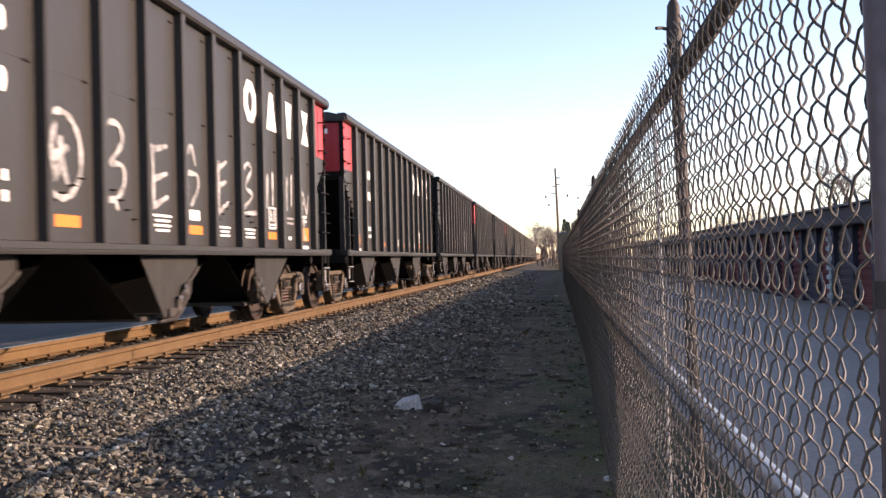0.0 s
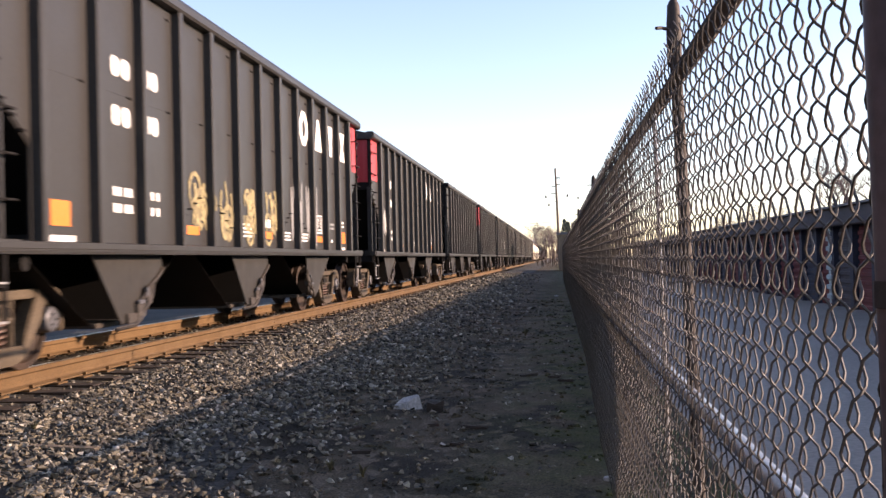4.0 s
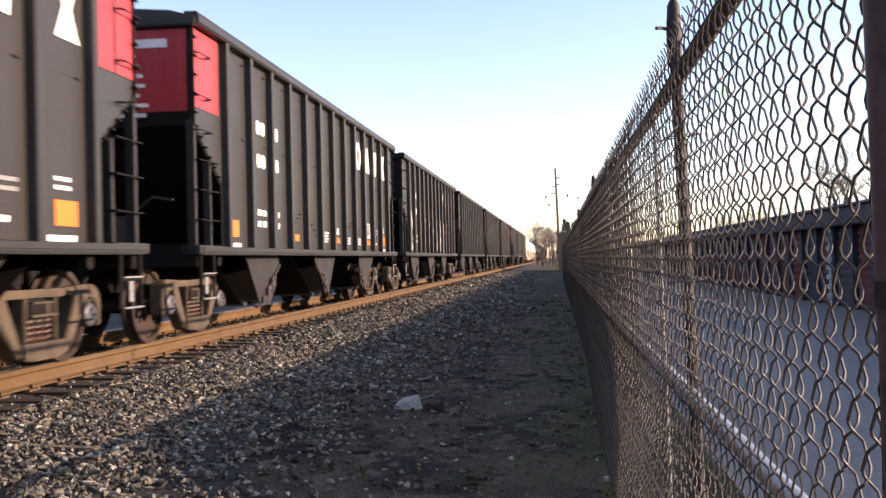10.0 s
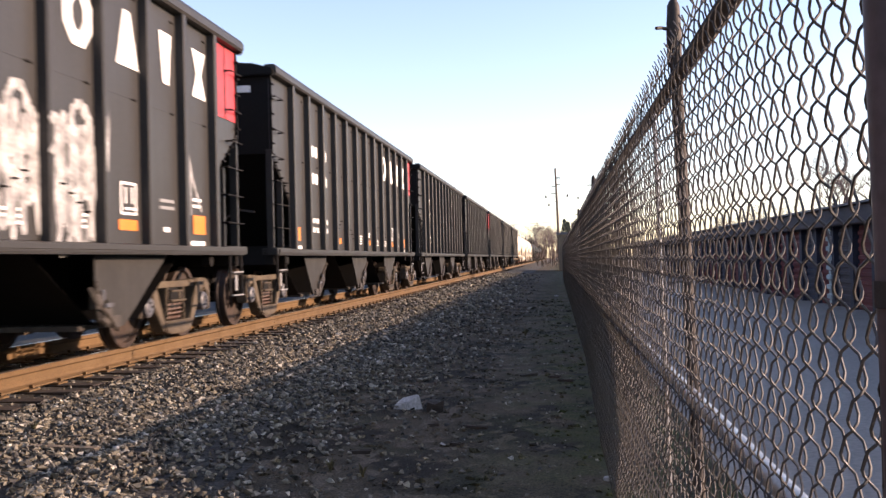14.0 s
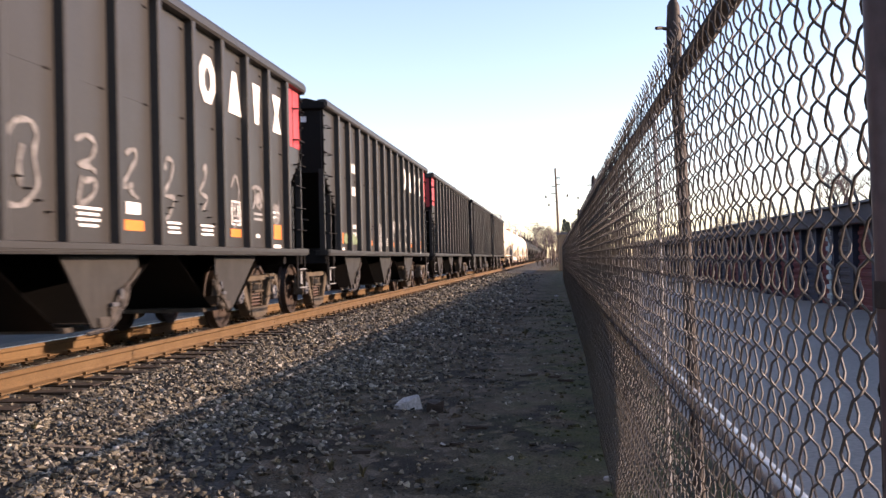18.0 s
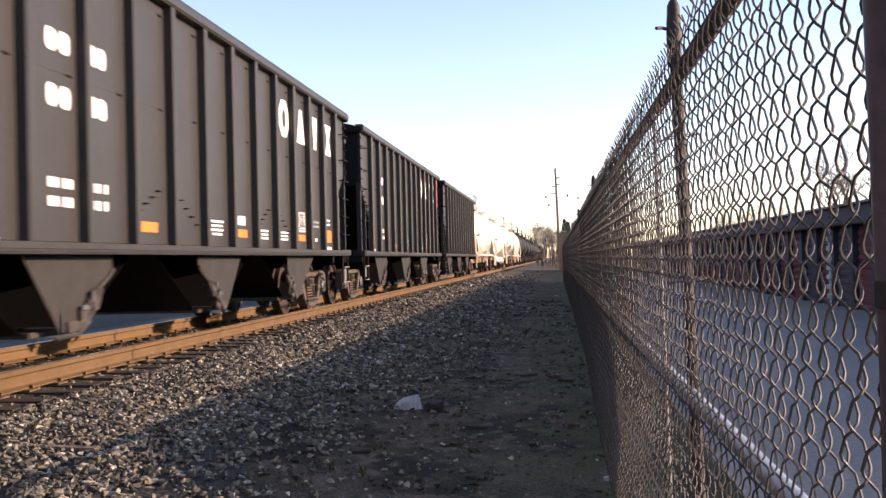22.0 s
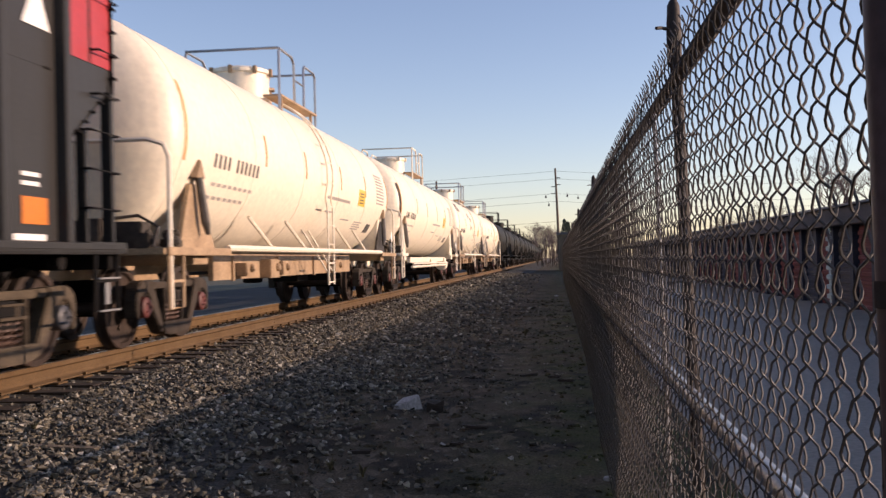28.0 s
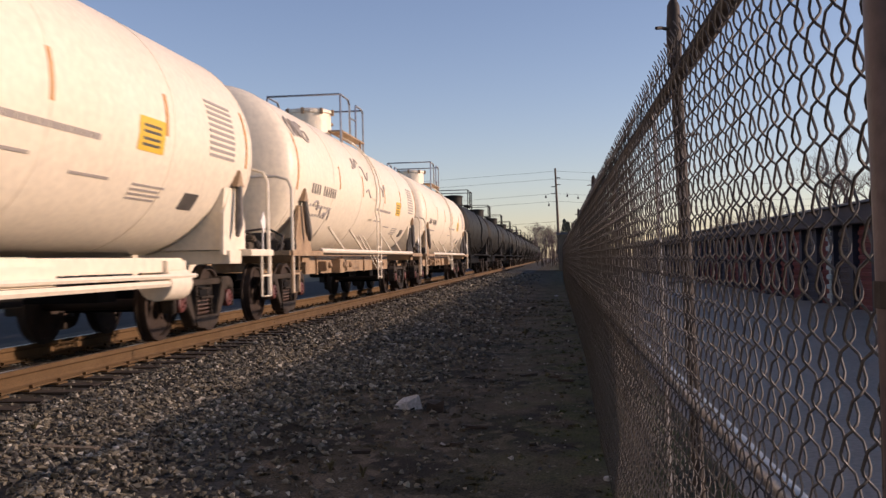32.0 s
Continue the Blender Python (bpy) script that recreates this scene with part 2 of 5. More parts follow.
M_ROCK = mat("pale_concrete", (0.42, 0.41, 0.39), 0.85, 0, (0.27, 0.255, 0.24), 8, 50, 0.7, 0.006, 30)
M_WEED = mat("dry_weed", (0.09, 0.072, 0.033), 0.9, 0, (0.09, 0.085, 0.03), 9, 50, 0.8, per_piece=0.4)

# ---------------------------------------------------------------- mesh helpers


class Geo:
    """Collects the vertices and faces of one mesh."""

    def __init__(self):
        self.v, self.f = [], []

    def add(self, verts, faces):
        o = len(self.v)
        self.v.extend(tuple(p) for p in verts)
        self.f.extend(tuple(i + o for i in q) for q in faces)
        return self

    def box(self, c, s, rot=None):
        x, y, z = s[0] / 2, s[1] / 2, s[2] / 2
        pts = [Vector((i, j, k)) for i in (-x, x) for j in (-y, y) for k in (-z, z)]
        if rot is not None:
            pts = [rot @ p for p in pts]
        c = Vector(c)
        return self.add([c + p for p in pts], [(0, 1, 3, 2), (4, 6, 7, 5), (0, 4, 5, 1), (2, 3, 7, 6), (0, 2, 6, 4), (1, 5, 7, 3)])

    def prism(self, poly, axis, a, b):
        """A polygon pushed along an axis; its two coordinates are the other axes in order."""
        n = len(poly)

        def put(p, d):
            return {"x": (d, p[0], p[1]), "y": (p[0], d, p[1]), "z": (p[0], p[1], d)}[axis]
        vs = [put(p, a) for p in poly] + [put(p, b) for p in poly]
        return self.add(vs, [tuple(range(n))[::-1], tuple(range(n, 2 * n))] + [(i, (i + 1) % n, n + (i + 1) % n, n + i) for i in range(n)])

    def tube(self, pts, r, n=6, closed=False):
        pts = [Vector(p) for p in pts]
        rs = r if isinstance(r, (list, tuple)) else [r] * len(pts)
        rings, m = [], len(pts)
        d0 = (pts[1] - pts[0]).normalized()
        up = Vector((0, 0, 1)) if abs(d0.z) < 0.9 else Vector((1, 0, 0))
        side = d0.cross(up).normalized()
        for i, p in enumerate(pts):
            a = pts[i] - pts[i - 1] if i else pts[1] - pts[0]
            b = pts[i + 1] - pts[i] if i < m - 1 else a
            d = (a.normalized() + b.normalized())
            d = d.normalized() if d.length > 1e-6 else a.normalized()
            side = (side - d * side.dot(d)).normalized()
            nor = d.cross(side)
            rings.append([p + (side * math.cos(2 * math.pi * k / n) + nor * math.sin(2 * math.pi * k / n)) * rs[i] for k in range(n)])
        fs = [(i * n + k, i * n + (k + 1) % n, (i + 1) * n + (k + 1) % n, (i + 1) * n + k) for i in range(m - 1) for k in range(n)]
        fs += [tuple(range(n))[::-1], tuple(range((m - 1) * n, m * n))]
        return self.add([q for ring in rings for q in ring], fs)

    def lathe(self, prof, axis, c=(0, 0, 0), n=24):
        """A profile of (along, radius) turned round an axis through c."""
        m = len(prof)
        vs = []
        for a, r in prof:
            for k in range(n):
                u, w = r * math.cos(2 * math.pi * k / n), r * math.sin(2 * math.pi * k / n)
                p = {"x": (a, u, w), "y": (u, a, w), "z": (u, w, a)}[axis]
                vs.append((p[0] + c[0], p[1] + c[1], p[2] + c[2]))
        fs = [(i * n + k, i * n + (k + 1) % n, (i + 1) * n + (k + 1) % n, (i + 1) * n + k) for i in range(m - 1) for k in range(n)]
        fs += [tuple(range(n))[::-1], tuple(range((m - 1) * n, m * n))]
        return self.add(vs, fs)

    def mesh(self, name, material, bevel=0.0, smooth=False):
        me = bpy.data.meshes.new(name)
        me.from_pydata(self.v, [], self.f)
        bm = bmesh.new()
        bm.from_mesh(me)
        bmesh.ops.recalc_face_normals(bm, faces=bm.faces)
        if bevel:
            bmesh.ops.bevel(bm, geom=[e for e in bm.edges if e.is_manifold and e.calc_face_angle(0) > 0.5], offset=bevel, segments=2, affect="EDGES", clamp_overlap=True)
        bm.to_mesh(me)
        bm.free()
        me.materials.append(material)
        if smooth:
            me.shade_smooth()
            me.set_sharp_from_angle(angle=radians(40))
        return me


def part(name, geo, material, parent=None, label="", bevel=0.0, smooth=False, at=(0, 0, 0)):
    ob = new(name, geo.mesh(name, material, bevel, smooth))
    if parent is not None:
        ob.parent = parent
    ob.location = at
    return tagged(ob, label) if label else ob


def again(ob, parent, at=(0, 0, 0), rz=0.0):
    """Another piece on the same mesh."""
    o = new(ob.name.split(".")[0], ob.data)
    o.parent, o.location = parent, at
    o.rotation_euler = (0, 0, rz)
    return o


def thing(name, label, category, at=(0, 0, 0), group="", kind=""):
    ob = new(name)
    ob.location = at
    return tagged(ob, label, category, group, kind)


# ---------------------------------------------------------------- plan
TRACK_X, RAIL_Z = -5.70, 0.363        # track's middle, top of rail
GAUGE_X = 0.755                       # rail head's middle from the track's
FENCE_X, FENCE_LEAN = 0.31, 0.018     # fence plane at the eye's height; lean toward the track


def fence_x(z):
    return FENCE_X - FENCE_LEAN * (z - 1.28)


# ground: cross profile from far on one side to far on the other
PROFILE = [(-2500, -0.6), (-60, -0.25), (-24, -0.2), (-18, -0.12), (-10.5, -0.12), (-9.4, -0.1), (-7.7, 0.13), (-7.0, 0.165), (-6.4, 0.15), (-5.7, 0.14), (-5.0, 0.15),
           (-4.5, 0.135), (-4.2, 0.13), (-3.9, 0.135), (-3.4, 0.12), (-2.9, 0.09), (-2.4, 0.06), (-1.9, 0.035), (-1.5, 0.015), (-1.1, 0.005), (-0.7, 0.0), (-0.3, 0.0), (0.1, 0.0), (0.5, -0.01), (1.0, -0.08),
           (1.6, -0.1), (6.7, -0.1), (20, -0.1), (60, -0.2), (2500, -0.6)]


def ground_z(x, y=None):
    for (x0, z0), (x1, z1) in zip(PROFILE, PROFILE[1:]):
        if x0 <= x <= x1:
            z = z0 + (z1 - z0) * (x - x0) / (x1 - x0)
            break
    if y is not None and -4.2 < x < 0.6 and y < 60:
        z += 0.03 * noise.noise((x * 0.9, y * 0.5, 3.0)) + 0.012 * noise.noise((x * 4, y * 3, 7.0))
    return z


def build_ground():
    ys = [-2500, -400, -80, -30, -10] + [-3 + 0.35 * i for i in range(72)] + [22.2 + 1.2 * i for i in range(34)] + [65, 80, 110, 160, 240, 400, 800, 2500]
    xs = [p[0] for p in PROFILE]
    fine = []
    for a, b in zip(xs, xs[1:]):
        n = max(1, round((b - a) / 0.2)) if -4 <= a and b <= 0.6 else 1
        fine += [a + (b - a) * i / n for i in range(n)]
    xs = fine + [xs[-1]]
    g = Geo()
    g.v = [(x, y, ground_z(x, y)) for y in ys for x in xs]
    n = len(xs)
    g.f = [(j * n + i, j * n + i + 1, (j + 1) * n + i + 1, (j + 1) * n + i) for j in range(len(ys) - 1) for i in range(n - 1)]
    me = bpy.data.meshes.new("ground")
    me.from_pydata(g.v, [], g.f)
    for m in (M_DIRT, M_BED, M_LOT, M_ROAD, M_FIELD):
        me.materials.append(m)
    k = 0
    for j in range(len(ys) - 1):
        for i in range(n - 1):
            x = (xs[i] + xs[i + 1]) / 2
            s = 4 if x < -18 or x > 60 else 3 if x < -10.5 else 1 if x < -2.0 + 0.5 * noise.noise((0, ys[j] * 0.5, 1)) else 0 if x < 0.9 else 2
            me.polygons[k].material_index = s
            k += 1
    me.shade_smooth()
    tagged(new("ground", me), "bare dirt path, ballast shoulder and paved lot", "ground", kind="structure")


build_ground()

# ---------------------------------------------------------------- railway cars


def bogie(car, y, casting=None, caps=None):
    """A two-axle truck under a car, with its middle at y."""
    # bolster near-black, so the side frames' openings stay dark
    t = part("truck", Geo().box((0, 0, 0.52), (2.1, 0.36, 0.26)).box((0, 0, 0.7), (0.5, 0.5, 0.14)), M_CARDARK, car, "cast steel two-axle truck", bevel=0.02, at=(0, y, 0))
    WB = 0.889
    casting, caps = casting or M_TRUCK, caps or M_CAP
    for s in (1, -1):
        g = Geo()
        x0, x1 = 0.93 * s, 1.07 * s
        # one casting: top bar, rounded jaws over the bearings, diagonals, columns, spring seat
        g.prism([(-0.66, 0.66), (0.66, 0.66), (0.66, 0.745), (0.3, 0.735), (-0.3, 0.735), (-0.66, 0.745)], "x", x0, x1)
        for k in (1, -1):
            jaw = [(0.64, 0.748), (0.95, 0.76), (1.05, 0.735), (1.12, 0.67), (1.145, 0.54), (1.13, 0.34), (1.06, 0.34), (1.055, 0.5), (1.02, 0.585), (0.94, 0.62), (0.84, 0.615), (0.77, 0.57), (0.74, 0.47), (0.44, 0.14), (0.35, 0.17), (0.62, 0.655)]
            g.prism([(k * p, q) for p, q in jaw], "x", x0, x1 + 0.02 * s)
            g.prism([(k * 0.24, 0.67), (k * 0.295, 0.67), (k * 0.295, 0.2), (k * 0.25, 0.2)], "x", x0, x1)
            g.prism([(k * 1.06, 0.64), (k * 1.06, 0.575), (k * 0.74, 0.575), (k * 0.74, 0.64)], "x", 0.9 * s, 1.06 * s)
        g.prism([(-0.43, 0.2), (-0.38, 0.13), (-0.2, 0.1), (0.2, 0.1), (0.38, 0.13), (0.43, 0.2), (0.4, 0.26), (-0.4, 0.26)], "x", x0 - 0.02 * s, x1 + 0.04 * s)
        part("side_frame", g, casting, t, "dusty cast steel side frame", bevel=0.014)
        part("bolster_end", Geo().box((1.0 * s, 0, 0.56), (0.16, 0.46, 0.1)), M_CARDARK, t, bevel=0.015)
        part("friction_wedge", Geo().box((1.05 * s, 0, 0.5), (0.12, 0.46, 0.025)).box((1.08 * s, 0, 0.615), (0.03, 0.36, 0.02)).box((1.06 * s, 0.09, 0.56), (0.05, 0.06, 0.12)), casting, t, bevel=0.006)
        for k in (-0.15, 0.0, 0.15):
            turns = [(1.0 * s + 0.055 * math.cos(a * 0.9), k + 0.062 * math.sin(a * 0.9), 0.25 + 0.25 * a / 34) for a in range(35)]
            part("spring", Geo().tube(turns, 0.015, 5), M_SPRING, t)
        for k in (1, -1):
            cap = Geo().lathe([(0.88 * s, 0.02), (0.88 * s, 0.12), (1.06 * s, 0.122), (1.1 * s, 0.118), (1.115 * s, 0.1), (1.12 * s, 0.07), (1.112 * s, 0.05), (1.112 * s, 0.004)], "x", (0, k * WB, 0.457), 20)
            for q in range(3):
                cap.box((1.125 * s, k * WB + 0.055 * math.cos(q * 2.094), 0.457 + 0.055 * math.sin(q * 2.094)), (0.02, 0.025, 0.025))
            part("bearing_cap", cap, caps, t, "roller bearing end cap", smooth=True)
    for k in (1, -1):
        g = Geo()
        g.lathe([(-0.9, 0.07), (0.9, 0.07)], "x", (0, 0, 0), 12)
        for s in (1, -1):
            prof = [(0.69, 0.09), (0.70, 0.11), (0.72, 0.30), (0.70, 0.40), (0.68, 0.41), (0.68, 0.482), (0.715, 0.482), (0.725, 0.4605), (0.815, 0.4585), (0.82, 0.40), (0.78, 0.385), (0.755, 0.28), (0.79, 0.13), (0.84, 0.12), (0.84, 0.09)]
            g.lathe([(a * s, r) for a, r in prof], "x", (0, 0, 0), 32)
            for q in range(3):
                a = q * 2.094
                g.box((0.775 * s, 0.22 * math.cos(a), 0.22 * math.sin(a)), (0.02, 0.05, 0.05))
        part("wheelset", g, M_WHEEL, t, "rust-brown steel wheels on an axle", smooth=True, at=(0, k * WB, 0.457))
    g = Geo()
    for s in (1, -1):
        g.tube([(0.72 * s, -0.38, 0.38), (0.72 * s, -0.3, 0.36), (-0.72 * s, -0.3, 0.36)], 0.03, 6)
        g.box((0.75 * s, 0.38, 0.45), (0.08, 0.07, 0.32)).box((0.75 * s, -0.38, 0.45), (0.08, 0.07, 0.32))
    part("brake_beam", g, M_CARDARK, t)
    return t


def coupler(car, y, s, material):
    g = Geo().box((0, y + 0.25 * s, 0.86), (0.18, 0.62, 0.2))
    g.prism([(-0.16, y + 0.42 * s), (0.17, y + 0.42 * s), (0.19, y + 0.6 * s), (0.02, y + 0.72 * s), (-0.16, y + 0.64 * s)], "z", 0.74, 0.98)
    part("coupler", g, material, car, bevel=0.015)
    hose = [(0.35, y + 0.3 * s, 0.8), (0.33, y + 0.5 * s, 0.62), (0.2, y + 0.66 * s, 0.48), (0.05, y + 0.72 * s, 0.5)]
    part("air_hose", Geo().tube(hose, 0.025, 6), M_CARDARK, car)


HL = 7.13                                   # half of the hopper body
RIBS = [-6.086 + 1.0143 * i for i in range(13)]
SHEET, RIBOUT = 1.53, 1.63                  # side sheet and rib face from the middle
RIBW, RIBDY = 0.066, 0.045                  # half of a rib's face, and its shift along the car
TOPZ, SILLZ = 3.87, 1.08


def hopper(red_front, label):
    car = thing("hopper_car", label, "hopper car", group="freight train")
    # side sheets: cut back at both ends below the slope sheets
    poly = [(-HL, 3.75), (-HL, 2.62), (-RIBS[-1] - 0.05, 1.95), (-RIBS[-1] - 0.05, SILLZ), (RIBS[-1] + 0.05, SILLZ), (RIBS[-1] + 0.05, 1.95), (HL, 2.62), (HL, 3.75)]
    for s in (1, -1):
        part("side_sheet", Geo().prism(poly, "x", SHEET * s, (SHEET - 0.02) * s), M_CAR, car, "weathered dark grey steel side")
        rib = None
        for y in RIBS:
            if rib is None:
                # hat section: wide face, its trailing edge rolled over
                a, b = RIBW + 0.012, RIBW
                hat = [(SHEET - 0.001, -a), (RIBOUT - 0.01, -b), (RIBOUT, -b + 0.01), (RIBOUT, b - 0.04), (RIBOUT - 0.012, b - 0.016), (RIBOUT - 0.036, b), (SHEET - 0.001, a)]
                g = Geo().prism([(p * s, q) for p, q in hat], "z", 1.13, 3.74)
                rib = part("rib", g, M_CAR, car, at=(0, y + RIBDY * s, 0))
            else:
                again(rib, car, (0, y + RIBDY * s, 0))
        part("top_chord", Geo().prism([(1.47 * s, 3.72), (1.63 * s, 3.72), (1.65 * s, 3.75), (1.65 * s, 3.82), (1.62 * s, TOPZ), (1.47 * s, TOPZ)], "y", -HL - 0.04, HL + 0.04), M_CAR, car)
        part("side_sill", Geo().prism([(1.36 * s, 1.04), (1.63 * s, 1.04), (1.63 * s, 1.06), (1.645 * s, 1.075), (1.645 * s, 1.135), (1.53 * s, 1.15), (1.36 * s, 1.15)], "y", -HL, HL), M_CAR, car, bevel=0.008)
        # horizontal weld seam
        for z in (2.59,):
            part("weld_seam", Geo().box((SHEET * s, 0, z), (0.005, 2 * RIBS[-1], 0.009)), M_CAR, car)
        # short lap tabs at the seam's end in each bay and under the chord
        if s > 0:
            g = Geo()
            for y in RIBS[1:]:
                g.box((SHEET + 0.008, y - 0.17, 2.585), (0.014, 0.085, 0.018)).box((SHEET + 0.008, y - 0.15, 3.6), (0.014, 0.085, 0.018))
            tagged(part("lap_tabs", g, M_CARDARK, car), kind="stuff")
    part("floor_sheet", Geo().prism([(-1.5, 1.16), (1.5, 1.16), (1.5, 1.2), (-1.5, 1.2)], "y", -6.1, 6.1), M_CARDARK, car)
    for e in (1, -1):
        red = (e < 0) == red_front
        # end wall with a low arch on top, slope sheet below; unlit tone in their colour
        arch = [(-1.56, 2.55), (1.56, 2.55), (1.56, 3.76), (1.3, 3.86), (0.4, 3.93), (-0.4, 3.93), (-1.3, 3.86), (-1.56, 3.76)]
        part("end_wall", Geo().prism(arch, "y", HL * e, (HL - 0.03) * e), M_CARDARK, car, "steel end wall coloured near-black for shade")
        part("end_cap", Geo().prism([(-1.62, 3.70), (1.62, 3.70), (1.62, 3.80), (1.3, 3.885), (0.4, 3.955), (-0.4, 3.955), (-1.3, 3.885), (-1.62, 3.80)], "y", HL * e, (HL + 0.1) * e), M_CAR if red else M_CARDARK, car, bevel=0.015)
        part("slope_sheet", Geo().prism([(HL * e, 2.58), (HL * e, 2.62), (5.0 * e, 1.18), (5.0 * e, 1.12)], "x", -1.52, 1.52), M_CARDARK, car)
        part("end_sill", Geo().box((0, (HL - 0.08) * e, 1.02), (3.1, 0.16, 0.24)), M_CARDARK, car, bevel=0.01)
        # made deep and near-black to darken the gap between the cars
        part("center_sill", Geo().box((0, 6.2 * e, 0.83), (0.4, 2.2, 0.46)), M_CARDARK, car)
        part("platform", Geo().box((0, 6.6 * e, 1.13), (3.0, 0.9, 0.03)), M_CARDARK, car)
        if red:
            part("red_panel", Geo().prism([(-1.48, 2.72), (1.48, 2.72), (1.48, 3.68), (-1.48, 3.68)], "y", (HL + 0.004) * e, (HL + 0.008) * e), M_RED, car, "red painted end panel")
            for s in (1, -1):
                y1, y2 = HL - 0.02, RIBS[-1] + 0.13
                for ya, yb in ((y1, y2 + 0.5), (y2 + 0.45, y2)) if e * s > 0 else ((y1, y2),):
                    pr = [(ya * e, 3.70), (ya * e, 2.78), (yb * e, 2.78), (yb * e, 3.70)]
                    part("red_panel", Geo().prism(pr, "x", (SHEET + 0.004) * s, (SHEET + 0.008) * s), M_RED, car, "red painted corner panel")
        for i, w in enumerate((1.0, 0.5, 0.6, 0.8, 0.9, 0.65, 1.05, 0.95)):
            z = 3.52 - 0.115 * i
            part("lettering", Geo().box((0.75 - w * 0.25 * (i > 0), (HL + 0.013) * e, z - (0.03 if i else 0)), (w, 0.006, 0.1 if i == 0 else 0.045)), M_WHITE, car, "white stencilled lettering")
        for s in (1, -1):
            # rivet-like grab pegs down the corner
            for i in range(5 if s > 0 else 0):
                part("peg", Geo().box((1.56 * s, (HL - 0.02) * e, 3.58 - 0.22 * i), (0.06, 0.07, 0.022)), M_CARDARK, car)
            # and down the slanted edge of the side sheet
            for i in range(6 if s > 0 else 0):
                k = (i + 0.5) / 6
                part("peg", Geo().box((1.545 * s, (HL - 0.03 - 0.9 * k) * e, 2.6 - 0.64 * k), (0.045, 0.06, 0.022)), M_CARDARK, car)
            # corner posts of the ladder
            g = Geo().box((1.5 * s, (HL - 0.03) * e, 1.85), (0.1, 0.07, 1.55))
            part("corner_post", g, M_CAR, car, bevel=0.008)
            part("corner_post", Geo().box((1.5 * s, (HL - 0.55) * e, 1.62), (0.09, 0.06, 1.1)), M_CAR, car, bevel=0.008)
            part("end_plate", Geo().box((1.56 * s, (HL - 0.3) * e, 1.1), (0.14, 0.78, 0.1)), M_CAR, car, bevel=0.01)
            part("step", Geo().tube([(1.58 * s, (HL - 0.05) * e, 1.1), (1.58 * s, (HL - 0.05) * e, 0.52), (1.58 * s, (HL - 0.5) * e, 0.52), (1.58 * s, (HL - 0.5) * e, 1.1)], 0.022, 6)
                 .box((1.58 * s, (HL - 0.27) * e, 0.8), (0.03, 0.44, 0.03)), M_CARDARK, car)
            for z in (0.525, 0.82) if s > 0 else ():
                part("step_tread", Geo().box((1.6 * s, (HL - 0.27) * e, z), (0.04, 0.42, 0.016)), M_GREY, car)
            s > 0 and part("tag_plate", Geo().box((1.575 * s, (HL - 0.25) * e, 0.68), (0.01, 0.09, 0.2)), M_GREY, car, "small pale tag plate")
            for z in (1.45, 1.8, 2.15, 2.5, 2.9, 3.4) if s > 0 else ():
                y0, y1 = (HL - 0.62) * e, (HL - 0.02) * e
                if z > 2.3:
                    y0 = (HL - 0.42) * e
                part("grab_iron", Geo().tube([(SHEET * s, y0, z), (1.62 * s, y0, z), (1.62 * s, y1, z), (SHEET * s, y1, z)], 0.013, 5), M_CARDARK, car)
            # pad near-black: shade under the sill put into its colour
            part("jacking_pad", Geo().lathe([(1.4 * s, 0.07), (1.5 * s, 0.07), (1.5 * s, 0.04)], "x", (0, (HL - 0.95) * e, 0.97), 12), M_CARDARK, car)
        # brake gear on the platform
        g = Geo().box((0.5, 6.75 * e, 1.35), (0.28, 0.25, 0.35)).box((0.1, 6.8 * e, 1.3), (0.2, 0.2, 0.25)).tube([(0.5, 6.7 * e, 1.5), (0.9, 6.8 * e, 1.75), (1.2, 6.9 * e, 1.7)], 0.02, 6)
        part("brake_gear", g, M_HARDWARE, car, bevel=0.01)
        coupler(car, HL * e, e, M_CARDARK)
        bogie(car, 6.1 if e > 0 else -5.9)
    # three pockets with a door at the bottom
    # the end pockets slope toward the ends, the middle one toward the plain end
    for y, k in ((-4.05, 1), (0.0, -1 if red_front else 1), (4.05, -1)):
        for s in (1, -1):
            side = [(-0.85, 1.08), (0.85, 1.08), (0.85, 0.9), (0.72, 0.82), (0.5, 0.72), (0.24, 0.5), (0.1, 0.36), (-0.2, 0.36)]
            if y > 1:
                side = [(-0.98, 1.08), (0.85, 1.08), (0.85, 0.8), (0.82, 0.6), (0.8, 0.44), (0.6, 0.37), (0.4, 0.34), (0.22, 0.34)]
            part("hopper_chute", Geo().prism([(y + k * p, q) for p, q in side], "x", 1.42 * s, 1.40 * s), M_CHUTE, car, "steel discharge chute")
            rim = [(1.43 * s, y + k * p, q) for p, q in side[2:7]]
            part("chute_rim", Geo().tube(rim, 0.022, 5), M_HARDWARE, car)
        # pocket slopes near-black: shade between the chutes put into the colour
        for e in (1, -1):
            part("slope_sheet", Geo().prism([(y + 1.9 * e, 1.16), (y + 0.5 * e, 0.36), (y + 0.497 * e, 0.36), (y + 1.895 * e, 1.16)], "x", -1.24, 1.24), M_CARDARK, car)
        y += 0.0 if y < 1 else -0.45
        d = Geo().box((0, y, 0.35), (2.5, 0.8, 0.05)).box((1.4, y + 0.05 * k, 0.4), (0.1, 0.3, 0.1)).box((1.42, y + 0.22 * k, 0.47), (0.08, 0.2, 0.13)).box((1.43, y + 0.4 * k, 0.6), (0.08, 0.14, 0.14))
